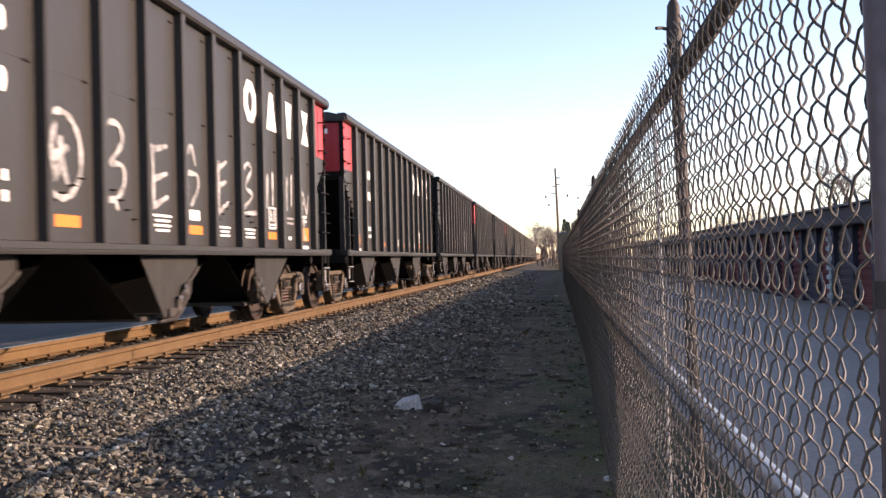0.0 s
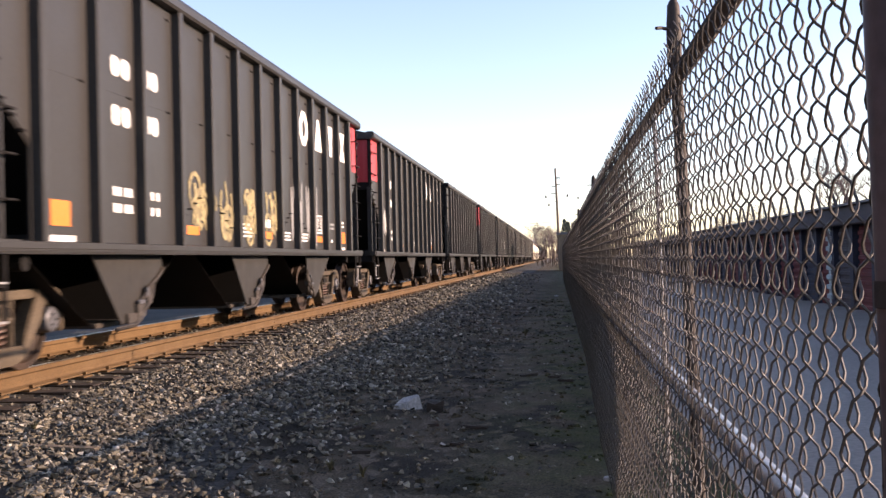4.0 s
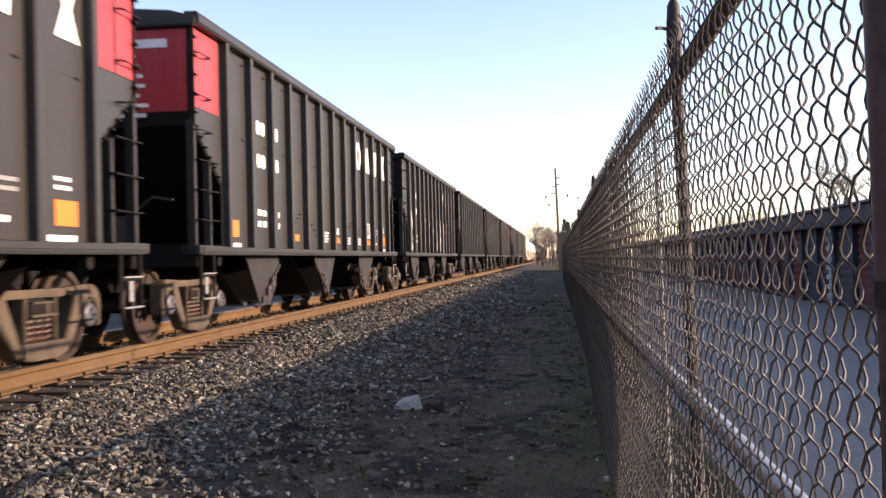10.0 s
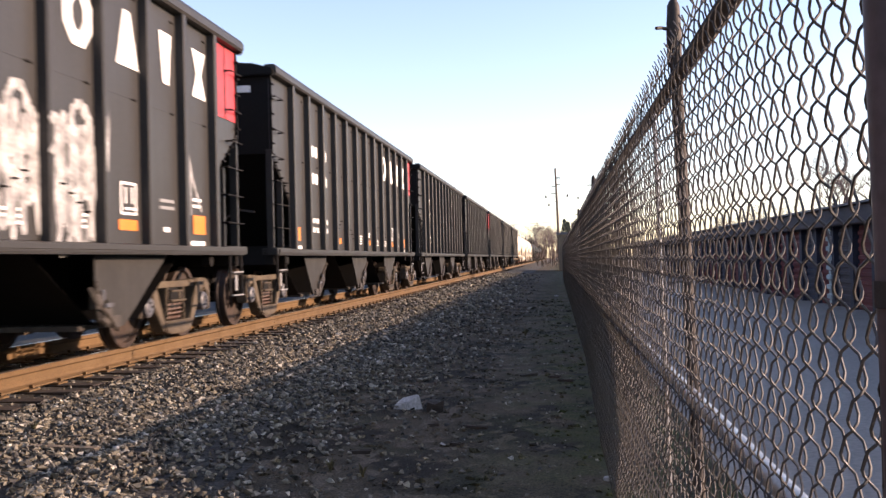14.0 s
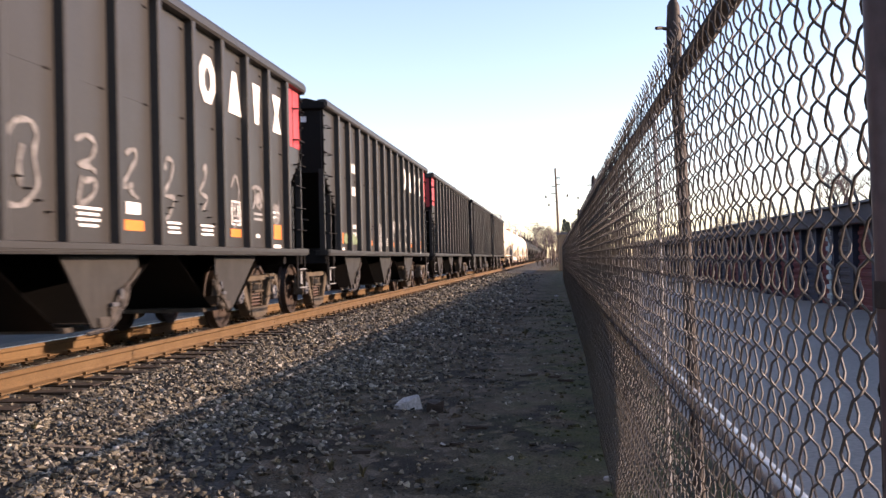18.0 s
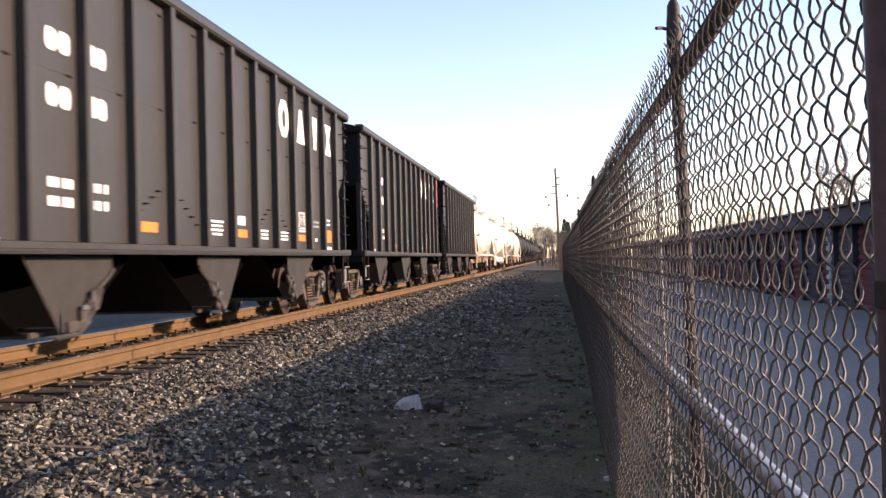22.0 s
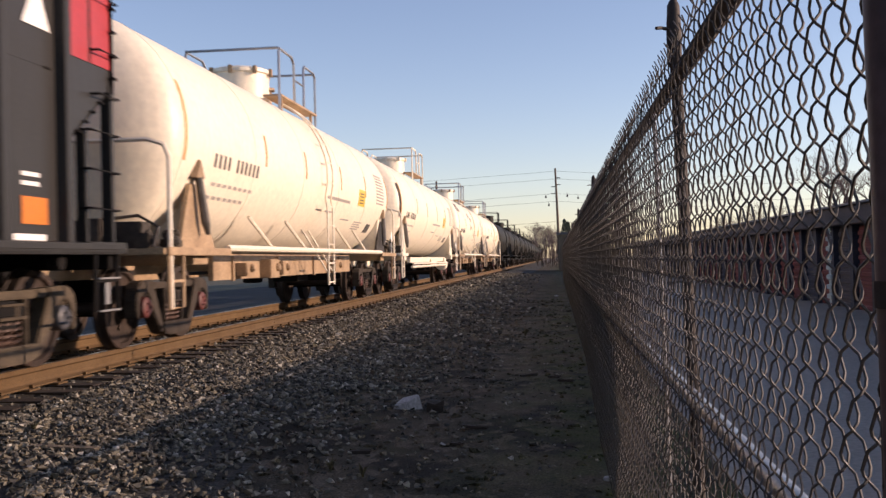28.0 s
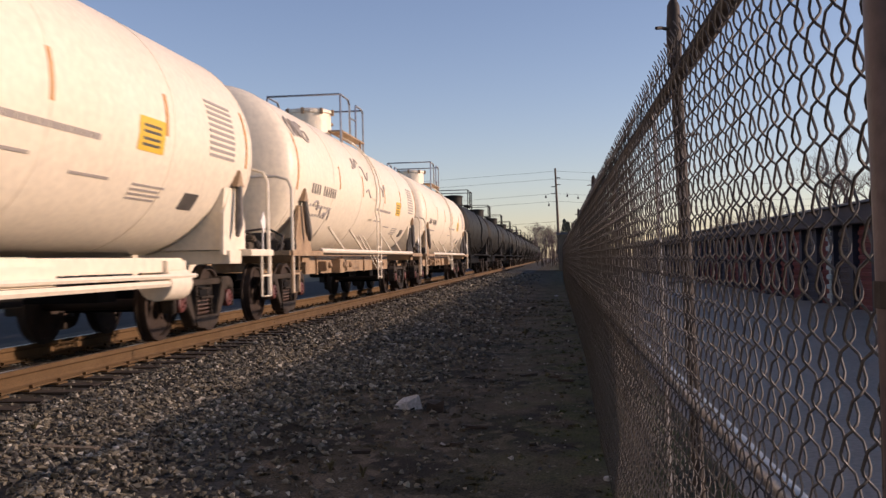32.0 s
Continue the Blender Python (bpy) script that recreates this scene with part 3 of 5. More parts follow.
        d.tube([(1.36, y - 0.2 * k, 0.3), (1.46, y + 0.06 * k, 0.33), (1.47, y + 0.3 * k, 0.5), (1.46, y + 0.46 * k, 0.6), (1.44, y + 0.56 * k, 0.74)], 0.024, 6)
        d.tube([(1.4, y + 0.1 * k, 0.42), (1.47, y + 0.28 * k, 0.62), (1.43, y + 0.42 * k, 0.72)], 0.02, 6)
        d.lathe([(1.38, 0.07), (1.45, 0.07), (1.47, 0.03)], "x", (0, y + 0.2 * k, 0.42), 10)
        part("chute_door", d, M_HARDWARE, car, "dark discharge door with its latch gear", bevel=0.01)
        # paler grey bits: glints on the gear put into the colour
        part("latch", Geo().box((1.46, y + 0.2 * k, 0.56), (0.03, 0.16, 0.04)).box((1.465, y + 0.33 * k, 0.66), (0.03, 0.05, 0.1)), M_CAP, car, bevel=0.006)
    # reflectors and stencils on the side sheets
    X = SHEET + 0.006
    for s in (1,):
        for y, w, h, z in ((-5.66, 0.34, 0.22, 1.39), (-2.58, 0.47, 0.105, 1.325), (0.51, 0.46, 0.105, 1.33), (3.7, 0.42, 0.105, 1.33), (5.68, 0.4, 0.22, 1.39)):
            part("reflector", Geo().box((X * s, s * y, z), (0.004, w, h)), M_ORANGE, car, "orange reflector sheet")
        def mark(name, y, z, w, h, m=M_WHITE, lab="white stencilled marking"):
            return part(name, Geo().box((X * s, s * y, z), (0.004, w, h)), m, car, lab)
        for y in (-5.66, 5.6):
            mark("stripe", y, 1.17, 0.5, 0.06)
        # reporting marks: two rows of blocks in neighbouring panels
        for z, h in ((2.85, 0.19), (2.38, 0.19)):
            for y, w in ((-4.54, 0.17), (-4.31, 0.18), (-3.76, 0.08), (-3.6, 0.17)):
                oct_ = [(w / 2, h / 3.4), (w / 3.4, h / 2), (-w / 3.4, h / 2), (-w / 2, h / 3.4), (-w / 2, -h / 3.4), (-w / 3.4, -h / 2), (w / 3.4, -h / 2), (w / 2, -h / 3.4)]
                part("marking", Geo().prism([(s * (y + p), z + q) for p, q in oct_], "x", (X - 0.002) * s, (X + 0.002) * s), M_WHITE, car, "white stencilled block")
        for y, n in ((-4.42, 4), (-3.68, 3)):
            for z in (1.645, 1.485):
                for i in range(n):
                    mark("marking", y + (i - (n - 1) / 2) * 0.1 + (0.03 if i > 1 else -0.02), z, 0.07, 0.085)
        # large emblem of four plain shapes
        ring = [(0.29 * math.cos(a * math.pi / 4 + math.pi / 8), 0.31 * math.sin(a * math.pi / 4 + math.pi / 8)) for a in range(8)]
        inner = [(p * 0.42, q * 0.5) for p, q in ring]
        g = Geo()
        for i in range(8):
            a, b = ring[i], ring[(i + 1) % 8]
            c, d = inner[(i + 1) % 8], inner[i]
            g.prism([(s * (2.72 + p[0]), 3.17 + p[1]) for p in (a, b, c, d)], "x", X * s, (X + 0.004) * s)
        part("emblem", g, M_WHITE, car, "white painted emblem shape")
        g = Geo().prism([(s * (3.75 + p * 0.85), 3.17 + q * 0.7) for p, q in ((-0.3, -0.4), (-0.09, 0.4), (0.09, 0.4), (0.3, -0.4))], "x", X * s, (X + 0.004) * s)
        part("emblem", g, M_WHITE, car, "white painted wedge shape")
        g = Geo().prism([(s * (4.73 + p * 0.85), 3.17 + q * 0.7) for p, q in ((-0.1, -0.4), (0.1, -0.4), (0.2, 0.4), (-0.2, 0.4))], "x", X * s, (X + 0.004) * s)
        part("emblem", g, M_WHITE, car, "white painted bar shape")
        g = Geo().prism([(s * (5.75 + p * 0.85), 3.17 + q * 0.7) for p, q in ((-0.26, -0.4), (0.26, -0.4), (0.09, 0.0), (0.26, 0.4), (-0.26, 0.4), (-0.09, 0.0))], "x", X * s, (X + 0.004) * s)
        part("emblem", g, M_WHITE, car, "white painted hourglass shape")
        # consolidated stencils near the sill
        for y, n, w in ((-0.47, 4, 0.5), (1.56, 3, 0.39), (2.62, 3, 0.45)):
            for i in range(n):
                mark("lettering", y, (1.455 if n > 3 else 1.39) - 0.052 * i, w * (1, 0.8, 0.9, 0.7)[i], 0.026)
        mark("marking", 0.49, 1.5, 0.32, 0.12)
        mark("marking", 4.68, 1.31, 0.16, 0.05)
        for i in range(2):
            mark("lettering", 4.7, 1.62 - 0.075 * i, 0.4, 0.035, M_GREY, "faded stencilled lettering")
            mark("lettering", 5.62, 1.68 - 0.075 * i, 0.28, 0.035)
        g = Geo()
        for dy, dz, w, h in ((0, 0.24, 0.34, 0.03), (0, -0.24, 0.34, 0.03), (-0.17, 0, 0.03, 0.5), (0.17, 0, 0.03, 0.5), (0.03, -0.16, 0.24, 0.03), (-0.06, 0.05, 0.03, 0.26), (0.08, 0.05, 0.03, 0.26)):
            g.box((X * s, s * (3.72 + dy), 1.59 + dz * 0.62), (0.004, w, h * 0.62 if h > 0.1 else h * 0.8))
        part("stencil_box", g, M_WHITE, car, "white outlined data stencil")
        # short dark bolts in slanting rows
        for (ya, za, yb, zb) in ((-2.82, 1.49, -2.32, 1.71), (-1.68, 1.65, -1.2, 1.39), (1.3, 1.48, 1.75, 1.7), (2.37, 1.64, 2.82, 1.42)) if s > 0 else ():
            for i in range(4):
                part("bolt_bracket", Geo().box(((SHEET + 0.02) * s, s * (ya + (yb - ya) * i / 3), za + (zb - za) * i / 3), (0.04, 0.075, 0.013)), M_CARDARK, car)
    return car


def smooth_line(pts, n=4):
    """A rounded line through the points."""
    out = []
    for i in range(len(pts) - 1):
        p0, p1, p2, p3 = pts[max(0, i - 1)], pts[i], pts[i + 1], pts[min(len(pts) - 1, i + 2)]
        for k in range(n):
            t = k / n
            out.append(tuple(0.5 * (2 * b + (c - a) * t + (2 * a - 5 * b + 4 * c - d) * t * t + (3 * b - a - 3 * c + d) * t ** 3) for a, b, c, d in zip(p0, p1, p2, p3)))
    return out + [pts[-1]]


def spray_level(y):
    """How far out the side stands at y: on a rib's face or on the sheet."""
    return RIBOUT if any(abs(y - q - RIBDY) < RIBW for q in RIBS) else SHEET


def scrawl(car, strokes, material, label, r=0.03):
    """Sprayed lines on the near side, over sheets and rib faces: each stroke a list of (y, z)."""
    for pts in strokes:
        pts = smooth_line(pts, 5 if len(pts) > 10 else 8)
        n = len(pts)
        ribbon = []
        for i, (y, z) in enumerate(pts):
            a, b = pts[max(0, i - 1)], pts[min(n - 1, i + 1)]
            d = math.hypot(b[0] - a[0], b[1] - a[1]) or 1.0
            w = r * (0.85 + 0.2 * math.sin(i * 0.7)) * (0.6 if i in (0, n - 1) else 1)
            ribbon.append((y, z, -(b[1] - a[1]) / d * w, (b[0] - a[0]) / d * w, spray_level(y)))
        g, run = Geo(), []
        for k, q in enumerate(ribbon + [None]):
            if q is not None and (not run or run[-1][4] == q[4]):
                run.append(q)
                continue
            if len(run) > 1:
                vs = []
                for y, z, dy, dz, x in run:
                    vs += [(x + 0.0085, y + dy, z + dz), (x + 0.0085, y - dy, z - dz), (x + 0.005, y - dy, z - dz), (x + 0.005, y + dy, z + dz)]
                m = len(run)
                fs = [(4 * i + k2, 4 * i + (k2 + 1) % 4, 4 * i + 4 + (k2 + 1) % 4, 4 * i + 4 + k2) for i in range(m - 1) for k2 in range(4)]
                g.add(vs, fs + [(0, 1, 2, 3), (4 * m - 1, 4 * m - 2, 4 * m - 3, 4 * m - 4)])
            run = [q]
        if g.v:
            part("spray_stroke", g, material, car, label)


TR, TZ, TL = 1.45, 2.50, 7.05           # tank radius, axis height, half of the straight shell


def tank_point(y, ang, out=0.0):
    """A point on the tank's near side; ang in degrees above the axis."""
    return ((TR + out) * math.cos(radians(ang)), y, TZ + (TR + out) * math.sin(radians(ang)))


def tank_patch(y0, y1, a0, a1, out=0.006, n=6):
    g = Geo()
    vs = []
    for i in range(n + 1):
        a = a0 + (a1 - a0) * i / n
        vs += [tank_point(y0, a, out), tank_point(y1, a, out), tank_point(y1, a, out - 0.012), tank_point(y0, a, out - 0.012)]
    fs = []
    for i in range(n):
        for k in range(4):
            fs.append((4 * i + k, 4 * i + (k + 1) % 4, 4 * i + 4 + (k + 1) % 4, 4 * i + 4 + k))
    fs += [(0, 1, 2, 3), (4 * n, 4 * n + 3, 4 * n + 2, 4 * n + 1)]
    return g.add(vs, fs)


def tank_car(shell, trim, rails, label, detail=True):
    car = thing("tank_car", label, "tank car", group="freight train")
    white = shell is M_TANK
    # shell with dished heads and raised weld rings
    prof = []
    for i in range(9):
        a = math.pi / 2 * i / 8
        prof.append((-TL - 0.5 * math.cos(a), max(0.01, TR * math.sin(a) ** 0.8)))
    prof += [(TL + (p[0] + TL) * -1, p[1]) for p in prof[::-1]]
    part("tank_shell", Geo().lathe(prof, "y", (0, 0, TZ), 48), shell, car, smooth=True)
    for y in (-7.0, -4.2, -1.4, 1.4, 4.2, 7.0):
        part("weld_ring", Geo().lathe([(y - 0.02, TR - 0.02), (y - 0.015, TR + 0.005), (y + 0.015, TR + 0.005), (y + 0.02, TR - 0.02)], "y", (0, 0, TZ), 48), shell, car, smooth=True)
    # dome, platform and handrails
    pipe = shell if not (white and rails) else M_GALV
    deck = M_TANKFRAME if white else shell
    part("manway", Geo().lathe([(TZ + TR - 0.06, 0.52), (TZ + TR + 0.42, 0.52), (TZ + TR + 0.44, 0.56), (TZ + TR + 0.5, 0.56), (TZ + TR + 0.54, 0.45), (TZ + TR + 0.58, 0.1)], "z", (0, -0.3, 0), 24), shell, car, "round manway with a hinged lid", smooth=True)
    for a in range(8 if white else 0):
        part("lid_clamp", Geo().box((0.57 * math.cos(a * 0.785), -0.3 + 0.57 * math.sin(a * 0.785), TZ + TR + 0.46), (0.07, 0.07, 0.14)), trim, car, bevel=0.008)
    part("valve", Geo().lathe([(TZ + TR - 0.05, 0.1), (TZ + TR + 0.3, 0.1), (TZ + TR + 0.3, 0.16), (TZ + TR + 0.36, 0.16)], "z", (0.2, 0.72, 0), 12), trim, car, bevel=0.008)
    ZP = TZ + TR
    for s in (1, -1):
        part("platform", Geo().box((0.72 * s, 0.6, ZP - 0.02), (0.34, 2.7, 0.035)), deck, car)
        for y in (1.6, -0.6) if white else ():
            part("platform_bracket", Geo().box((0.84 * s, y, ZP - 0.2), (0.05, 0.05, 0.36)), deck, car)
        part("handrail", Geo().tube([(0.86 * s, -0.76, ZP - 0.3), (0.86 * s, -0.76, ZP + 0.74), (0.86 * s, -0.7, ZP + 0.82), (0.86 * s, 0.12, ZP + 0.82), (0.86 * s, 0.26, ZP + 0.72), (0.86 * s, 0.3, ZP - 0.02)], 0.026, 6), pipe, car, "bent pipe handrail", smooth=True)
        part("handrail", Geo().tube([(0.86 * s, 1.0, ZP - 0.02), (0.86 * s, 1.0, ZP + 0.74), (0.86 * s, 1.08, ZP + 0.82), (0.86 * s, 1.82, ZP + 0.82), (0.86 * s, 1.92, ZP + 0.74), (0.86 * s, 1.92, ZP - 0.25)], 0.026, 6), pipe, car, "bent pipe handrail", smooth=True)
        part("handrail", Geo().tube([(0.86 * s, 0.3, ZP + 0.42), (0.86 * s, 1.0, ZP + 0.42)], 0.018, 6), pipe, car)
    part("handrail", Geo().tube([(0.86, -0.76, ZP + 0.82), (-0.86, -0.76, ZP + 0.82)], 0.024, 6), pipe, car)
    part("handrail", Geo().tube([(0.86, 1.92, ZP + 0.82), (-0.86, 1.92, ZP + 0.82)], 0.024, 6), pipe, car)
    fr = trim
    for e in (1, -1):
        # stub sill, saddle, end platform with grab rails
        part("stub_sill", Geo().box((0, 6.9 * e, 0.95), (0.5, 2.4, 0.34)), fr, car, bevel=0.01)
        part("saddle", Geo().prism([(-1.28, 1.12), (1.28, 1.12), (1.36, 1.95), (1.0, 1.45), (0.5, 1.2), (0, 1.12), (-0.5, 1.2), (-1.0, 1.45), (-1.36, 1.95)], "y", 6.1 * e, 6.5 * e), shell, car)
        part("bolster_beam", Geo().box((0, 6.4 * e, 1.02), (2.8, 0.5, 0.18)), fr, car, bevel=0.01)
        part("end_platform", Geo().box((0, 7.55 * e, 1.08), (3.0, 0.5, 0.07)), fr, car, bevel=0.008)
        for s in (1, -1):
            part("side_platform", Geo().box((1.42 * s, (6.7 if rails else 7.2) * e, 1.08), (0.24, 2.1 if rails else 1.1, 0.09)), fr, car, bevel=0.008)
            part("grab_rail", Geo().tube([(1.5 * s, 7.62 * e, 0.45), (1.5 * s, 7.62 * e, 2.12), (1.44 * s, 7.62 * e, 2.26), (1.25 * s, 7.62 * e, 2.32), (0.3 * s, 7.62 * e, 2.32)], 0.028, 6), shell, car, "bent pipe end rail", smooth=True)
            part("step", Geo().tube([(1.5 * s, 7.68 * e, 1.05), (1.5 * s, 7.68 * e, 0.45), (1.5 * s, 7.25 * e, 0.45), (1.5 * s, 7.25 * e, 1.05)], 0.022, 6).box((1.5 * s, 7.46 * e, 0.75), (0.03, 0.42, 0.03)), fr, car)
            # arrow-shaped lug bracket and drain leg
            head = [(6.35 * e, 1.97), (6.65 * e, 1.97), (6.5 * e, 2.2)]
            part("bracket", Geo().prism(head, "x", 1.38 * s, 1.46 * s), M_TANKFRAME if white else shell, car, bevel=0.006)
            part("lift_rod", Geo().tube([(1.43 * s, 6.5 * e, 1.98), (1.46 * s, 6.38 * e, 1.45), (1.46 * s, 6.3 * e, 1.3)], [0.05, 0.06, 0.03], 8), M_BLACKTEXT if white else shell, car)
            # railed cars' rear brace darker than the front: its shadow put into the colour
            part("brace", Geo().prism([(5.75 * e, 1.1), (7.0 * e, 1.1), (6.62 * e, 1.9), (6.38 * e, 1.9)] if rails else [(6.0 * e, 1.05), (6.95 * e, 1.05), (6.95 * e, 1.5), (6.72 * e, 1.9), (6.3 * e, 1.9), (6.05 * e, 1.6)], "x", 1.31 * s, 1.36 * s), M_HARDWARE if rails and e > 0 else fr, car)
            part("drain_valve", Geo().box((1.3 * s, 7.1 * e, 1.18), (0.2, 0.25, 0.1)).lathe([(1.24 * s, 0.06), (1.42 * s, 0.06), (1.44 * s, 0.03)], "x", (0, 7.18 * e, 1.28), 10), M_TRUCK, car, bevel=0.02)
        # air brake gear crowded over the end platform
        for x, dy, z, a, b, c in () if not white else ((0.9, 7.25, 1.28, 0.34, 0.3, 0.3), (1.15, 7.5, 1.2, 0.2, 0.16, 0.18), (0.5, 7.4, 1.3, 0.3, 0.25, 0.34), (1.36, 7.3, 1.2, 0.1, 0.1, 0.2)):
            part("brake_valve", Geo().box((x, dy * e, z), (a, b, c)).lathe([(x + a / 2, 0.07), (x + a / 2 + 0.06, 0.06), (x + a / 2 + 0.07, 0.02)], "x", (0, dy * e, z), 10), M_HARDWARE, car, bevel=0.025)
        white and part("brake_pipe", Geo().tube([(1.3, 7.62 * e, 1.12), (1.28, 7.4 * e, 1.36), (1.0, 7.3 * e, 1.5), (0.6, 7.45 * e, 1.45)], 0.02, 6), M_HARDWARE, car)
        coupler(car, 7.75 * e, e, M_TRUCK)
        bogie(car, 6.08 if e > 0 else -6.45, M_DARKTRUCK, M_REDCAP if white else M_DARKTRUCK)
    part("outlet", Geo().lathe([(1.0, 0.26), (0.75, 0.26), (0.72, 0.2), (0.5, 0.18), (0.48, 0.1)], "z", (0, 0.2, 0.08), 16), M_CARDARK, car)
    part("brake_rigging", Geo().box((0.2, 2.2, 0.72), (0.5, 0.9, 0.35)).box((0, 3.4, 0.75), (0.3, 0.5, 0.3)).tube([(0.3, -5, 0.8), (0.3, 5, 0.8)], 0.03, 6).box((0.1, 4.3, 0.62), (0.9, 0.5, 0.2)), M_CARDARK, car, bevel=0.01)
    if rails:
        for s in (1, -1):
            part("side_rail", Geo().tube([(1.5 * s, -5.7, 1.13), (1.5 * s, 5.7, 1.13)], 0.045, 8), shell if white else fr, car, "long side pipe", smooth=True)
            part("running_board", Geo().box((0.95 * s, -0.2, 0.885), (0.08, 9.2, 0.37)), fr, car, bevel=0.006)
            for y in (-4.0, -1.6, 0.9, 3.2) if white else ():
                part("hanger", Geo().box((1.0 * s, y, 0.86), (0.05, 0.07, 0.36)), fr, car)
            for y in (-4.2, -2.2, 1.6, 3.2):
                part("strut", Geo().tube([(1.48 * s, y + 0.7, 1.13), (1.3 * s, y + 0.05, 1.6)], 0.026, 6), shell if white else fr, car)
            if white:
                # slanted ladder braces and gear boxes hung on the running board
                for y in (-0.08, 0.36):
                    part("ladder_brace", Geo().tube([(1.5 * s, y, 0.75), (1.28 * s, y - 0.95, 1.5)], 0.016, 5), shell, car)
                for y, w, h in ((-2.35, 0.5, 0.3), (-1.7, 0.36, 0.24), (-3.7, 0.3, 0.2), (2.4, 0.6, 0.26)):
                    part("gear_box", Geo().box((1.07 * s, y, 0.84), (0.2, w, h)).lathe([(1.16 * s, 0.07), (1.22 * s, 0.065), (1.235 * s, 0.03)], "x", (0, y + w * 0.2, 0.86), 10), fr, car, bevel=0.015)
            # ladder bowed over the shell
            for y in (-0.08, 0.36):
                pts = [(1.53 * s, y, 0.5), (1.53 * s, y, 1.9)] + [(s * tank_point(y, a, 0.1)[0], y, tank_point(y, a, 0.1)[2]) for a in range(-15, 66, 10)]
                part("ladder_stile", Geo().tube(pts, 0.02, 5), shell if white else trim, car, smooth=True)
            for z in (0.55, 0.9, 1.25, 1.6, 1.95):
                part("rung", Geo().tube([(1.53 * s, -0.08, z), (1.53 * s, 0.36, z)], 0.015, 5), shell if white else trim, car)
            for a in (-4, 10, 24, 38, 52):
                p, q = tank_point(-0.08, a, 0.1), tank_point(0.36, a, 0.1)
                part("rung", Geo().tube([(p[0] * s, p[1], p[2]), (q[0] * s, q[1], q[2])], 0.015, 5), shell if white else trim, car)
    else:
        for s in (1, -1):
            part("side_beam", Geo().box((1.25 * s, 0, 0.93), (0.1, 9.4, 0.16)), fr, car, bevel=0.008)
            part("side_pipe", Geo().tube([(1.35 * s, -4.7, 0.72), (1.35 * s, 4.7, 0.72)], 0.04, 6), fr, car)
            part("side_pipe", Geo().tube([(1.38 * s, -4.7, 0.82), (1.38 * s, 4.9, 0.80)], 0.03, 6), fr, car)
            part("valve_box", Geo().lathe([(4.1, 0.05), (4.12, 0.2), (4.75, 0.21), (4.8, 0.12), (4.95, 0.1), (5.0, 0.03)], "y", (1.2 * s, 0, 0.72), 18).box((1.2 * s, 4.4, 0.92), (0.3, 0.6, 0.12)), fr, car, "white brake cylinder", bevel=0.01, smooth=True)
            part("valve_box", Geo().box((1.2 * s, 0.8, 0.86), (0.3, 1.6, 0.2)), fr, car, bevel=0.02)
    if white:
        part("placard", Geo().prism([(7.5, 1.36), (7.36, 1.52), (7.5, 1.68), (7.64, 1.52)], "x", 1.46, 1.47).box((1.45, 7.5, 1.25), (0.02, 0.03, 0.34)), M_WHITE, car, "white diamond placard")
    if white and detail:
        shift = 0.0 if rails else -0.2
        bar = lambda y0, y1, a0, a1, m, nm="lettering", lab="dark stencilled marking", n=3: part(nm, tank_patch(y0 + shift, y1 + shift, a0, a1, 0.006, n), m, car, lab)
        bar(-6.99, -6.9, -14, 24, M_RUSTBAND, "rust_stripe", "rusty orange stripe", 8)
        bar(6.98, 7.05, -10, 21, M_RUSTBAND, "rust_stripe", "rusty orange stripe", 8)
        for y in (-3.7, -1.28, 1.55, 4.12):
            bar(y, y + 0.07, -5.5, 13, M_RUSTBAND, "rust_stripe", "faded orange stripe", 6)
        for i in range(11):
            if i != 4:
                bar(-5.9 + i * 0.18, -5.9 + i * 0.18 + 0.075, -13.6, -6.5, M_BLACKTEXT, lab="black stencilled block")
        for a, n in ((-22, 8), (-29.2, 7)):
            for i in range(n):
                bar(-5.82 + i * 0.22, -5.82 + i * 0.22 + 0.13, a - 1.0, a + 0.9, M_TEXTGREY, lab="grey stencilled block")
        for i in range(11):
            bar(0.5 + i * 0.19, 0.5 + i * 0.19 + 0.165, -14.6, -12.2, M_TEXTGREY, lab="grey stencilled block")
        bar(3.42, 4.1, -14.3, 0, M_YELLOW, "placard", "yellow warning placard", 4)
        for a in (-3.5, -6, -9, -11.5):
            bar(3.52, 3.98, a - 0.6, a + 0.6, M_BLACKTEXT, lab="dark placard line")
        for i in range(10):
            bar(5.55, 6.5, 18.5 - 3 * i, 20 - 3 * i, M_TEXTGREY)
        bar(2.2, 3.0, -29.2, -28, M_TEXTGREY)
        bar(0.6, 1.4, -25, -23.8, M_TEXTGREY)
        for i in range(4):
            bar(3.6, 4.45 - 0.1 * (i % 2), -29.5 - 2.2 * i, -28.5 - 2.2 * i, M_TEXTGREY)
        bar(5.12, 5.58, -38, -29, M_BLACKTEXT, "data_plate", "dark data plate")
    return car

# ---------------------------------------------------------------- the train
HP, TP = 15.88, 16.6                   # coupled lengths
HOPPER_0 = 10.79
cars = []
red_front = [False, True, False, True, False, True, False, False, False, False, True, False, False]
protos = {}
for i, rf in enumerate(red_front):
    y = HOPPER_0 + HP * i
    if rf not in protos:
        protos[rf] = hopper(rf, "weathered dark grey ribbed steel coal hopper car")
        car = protos[rf]
    else:
        car = copy_thing(protos[rf], pose(TRACK_X, y, RAIL_Z))
    car.location = (TRACK_X, y, RAIL_Z)
    cars.append((car, y))


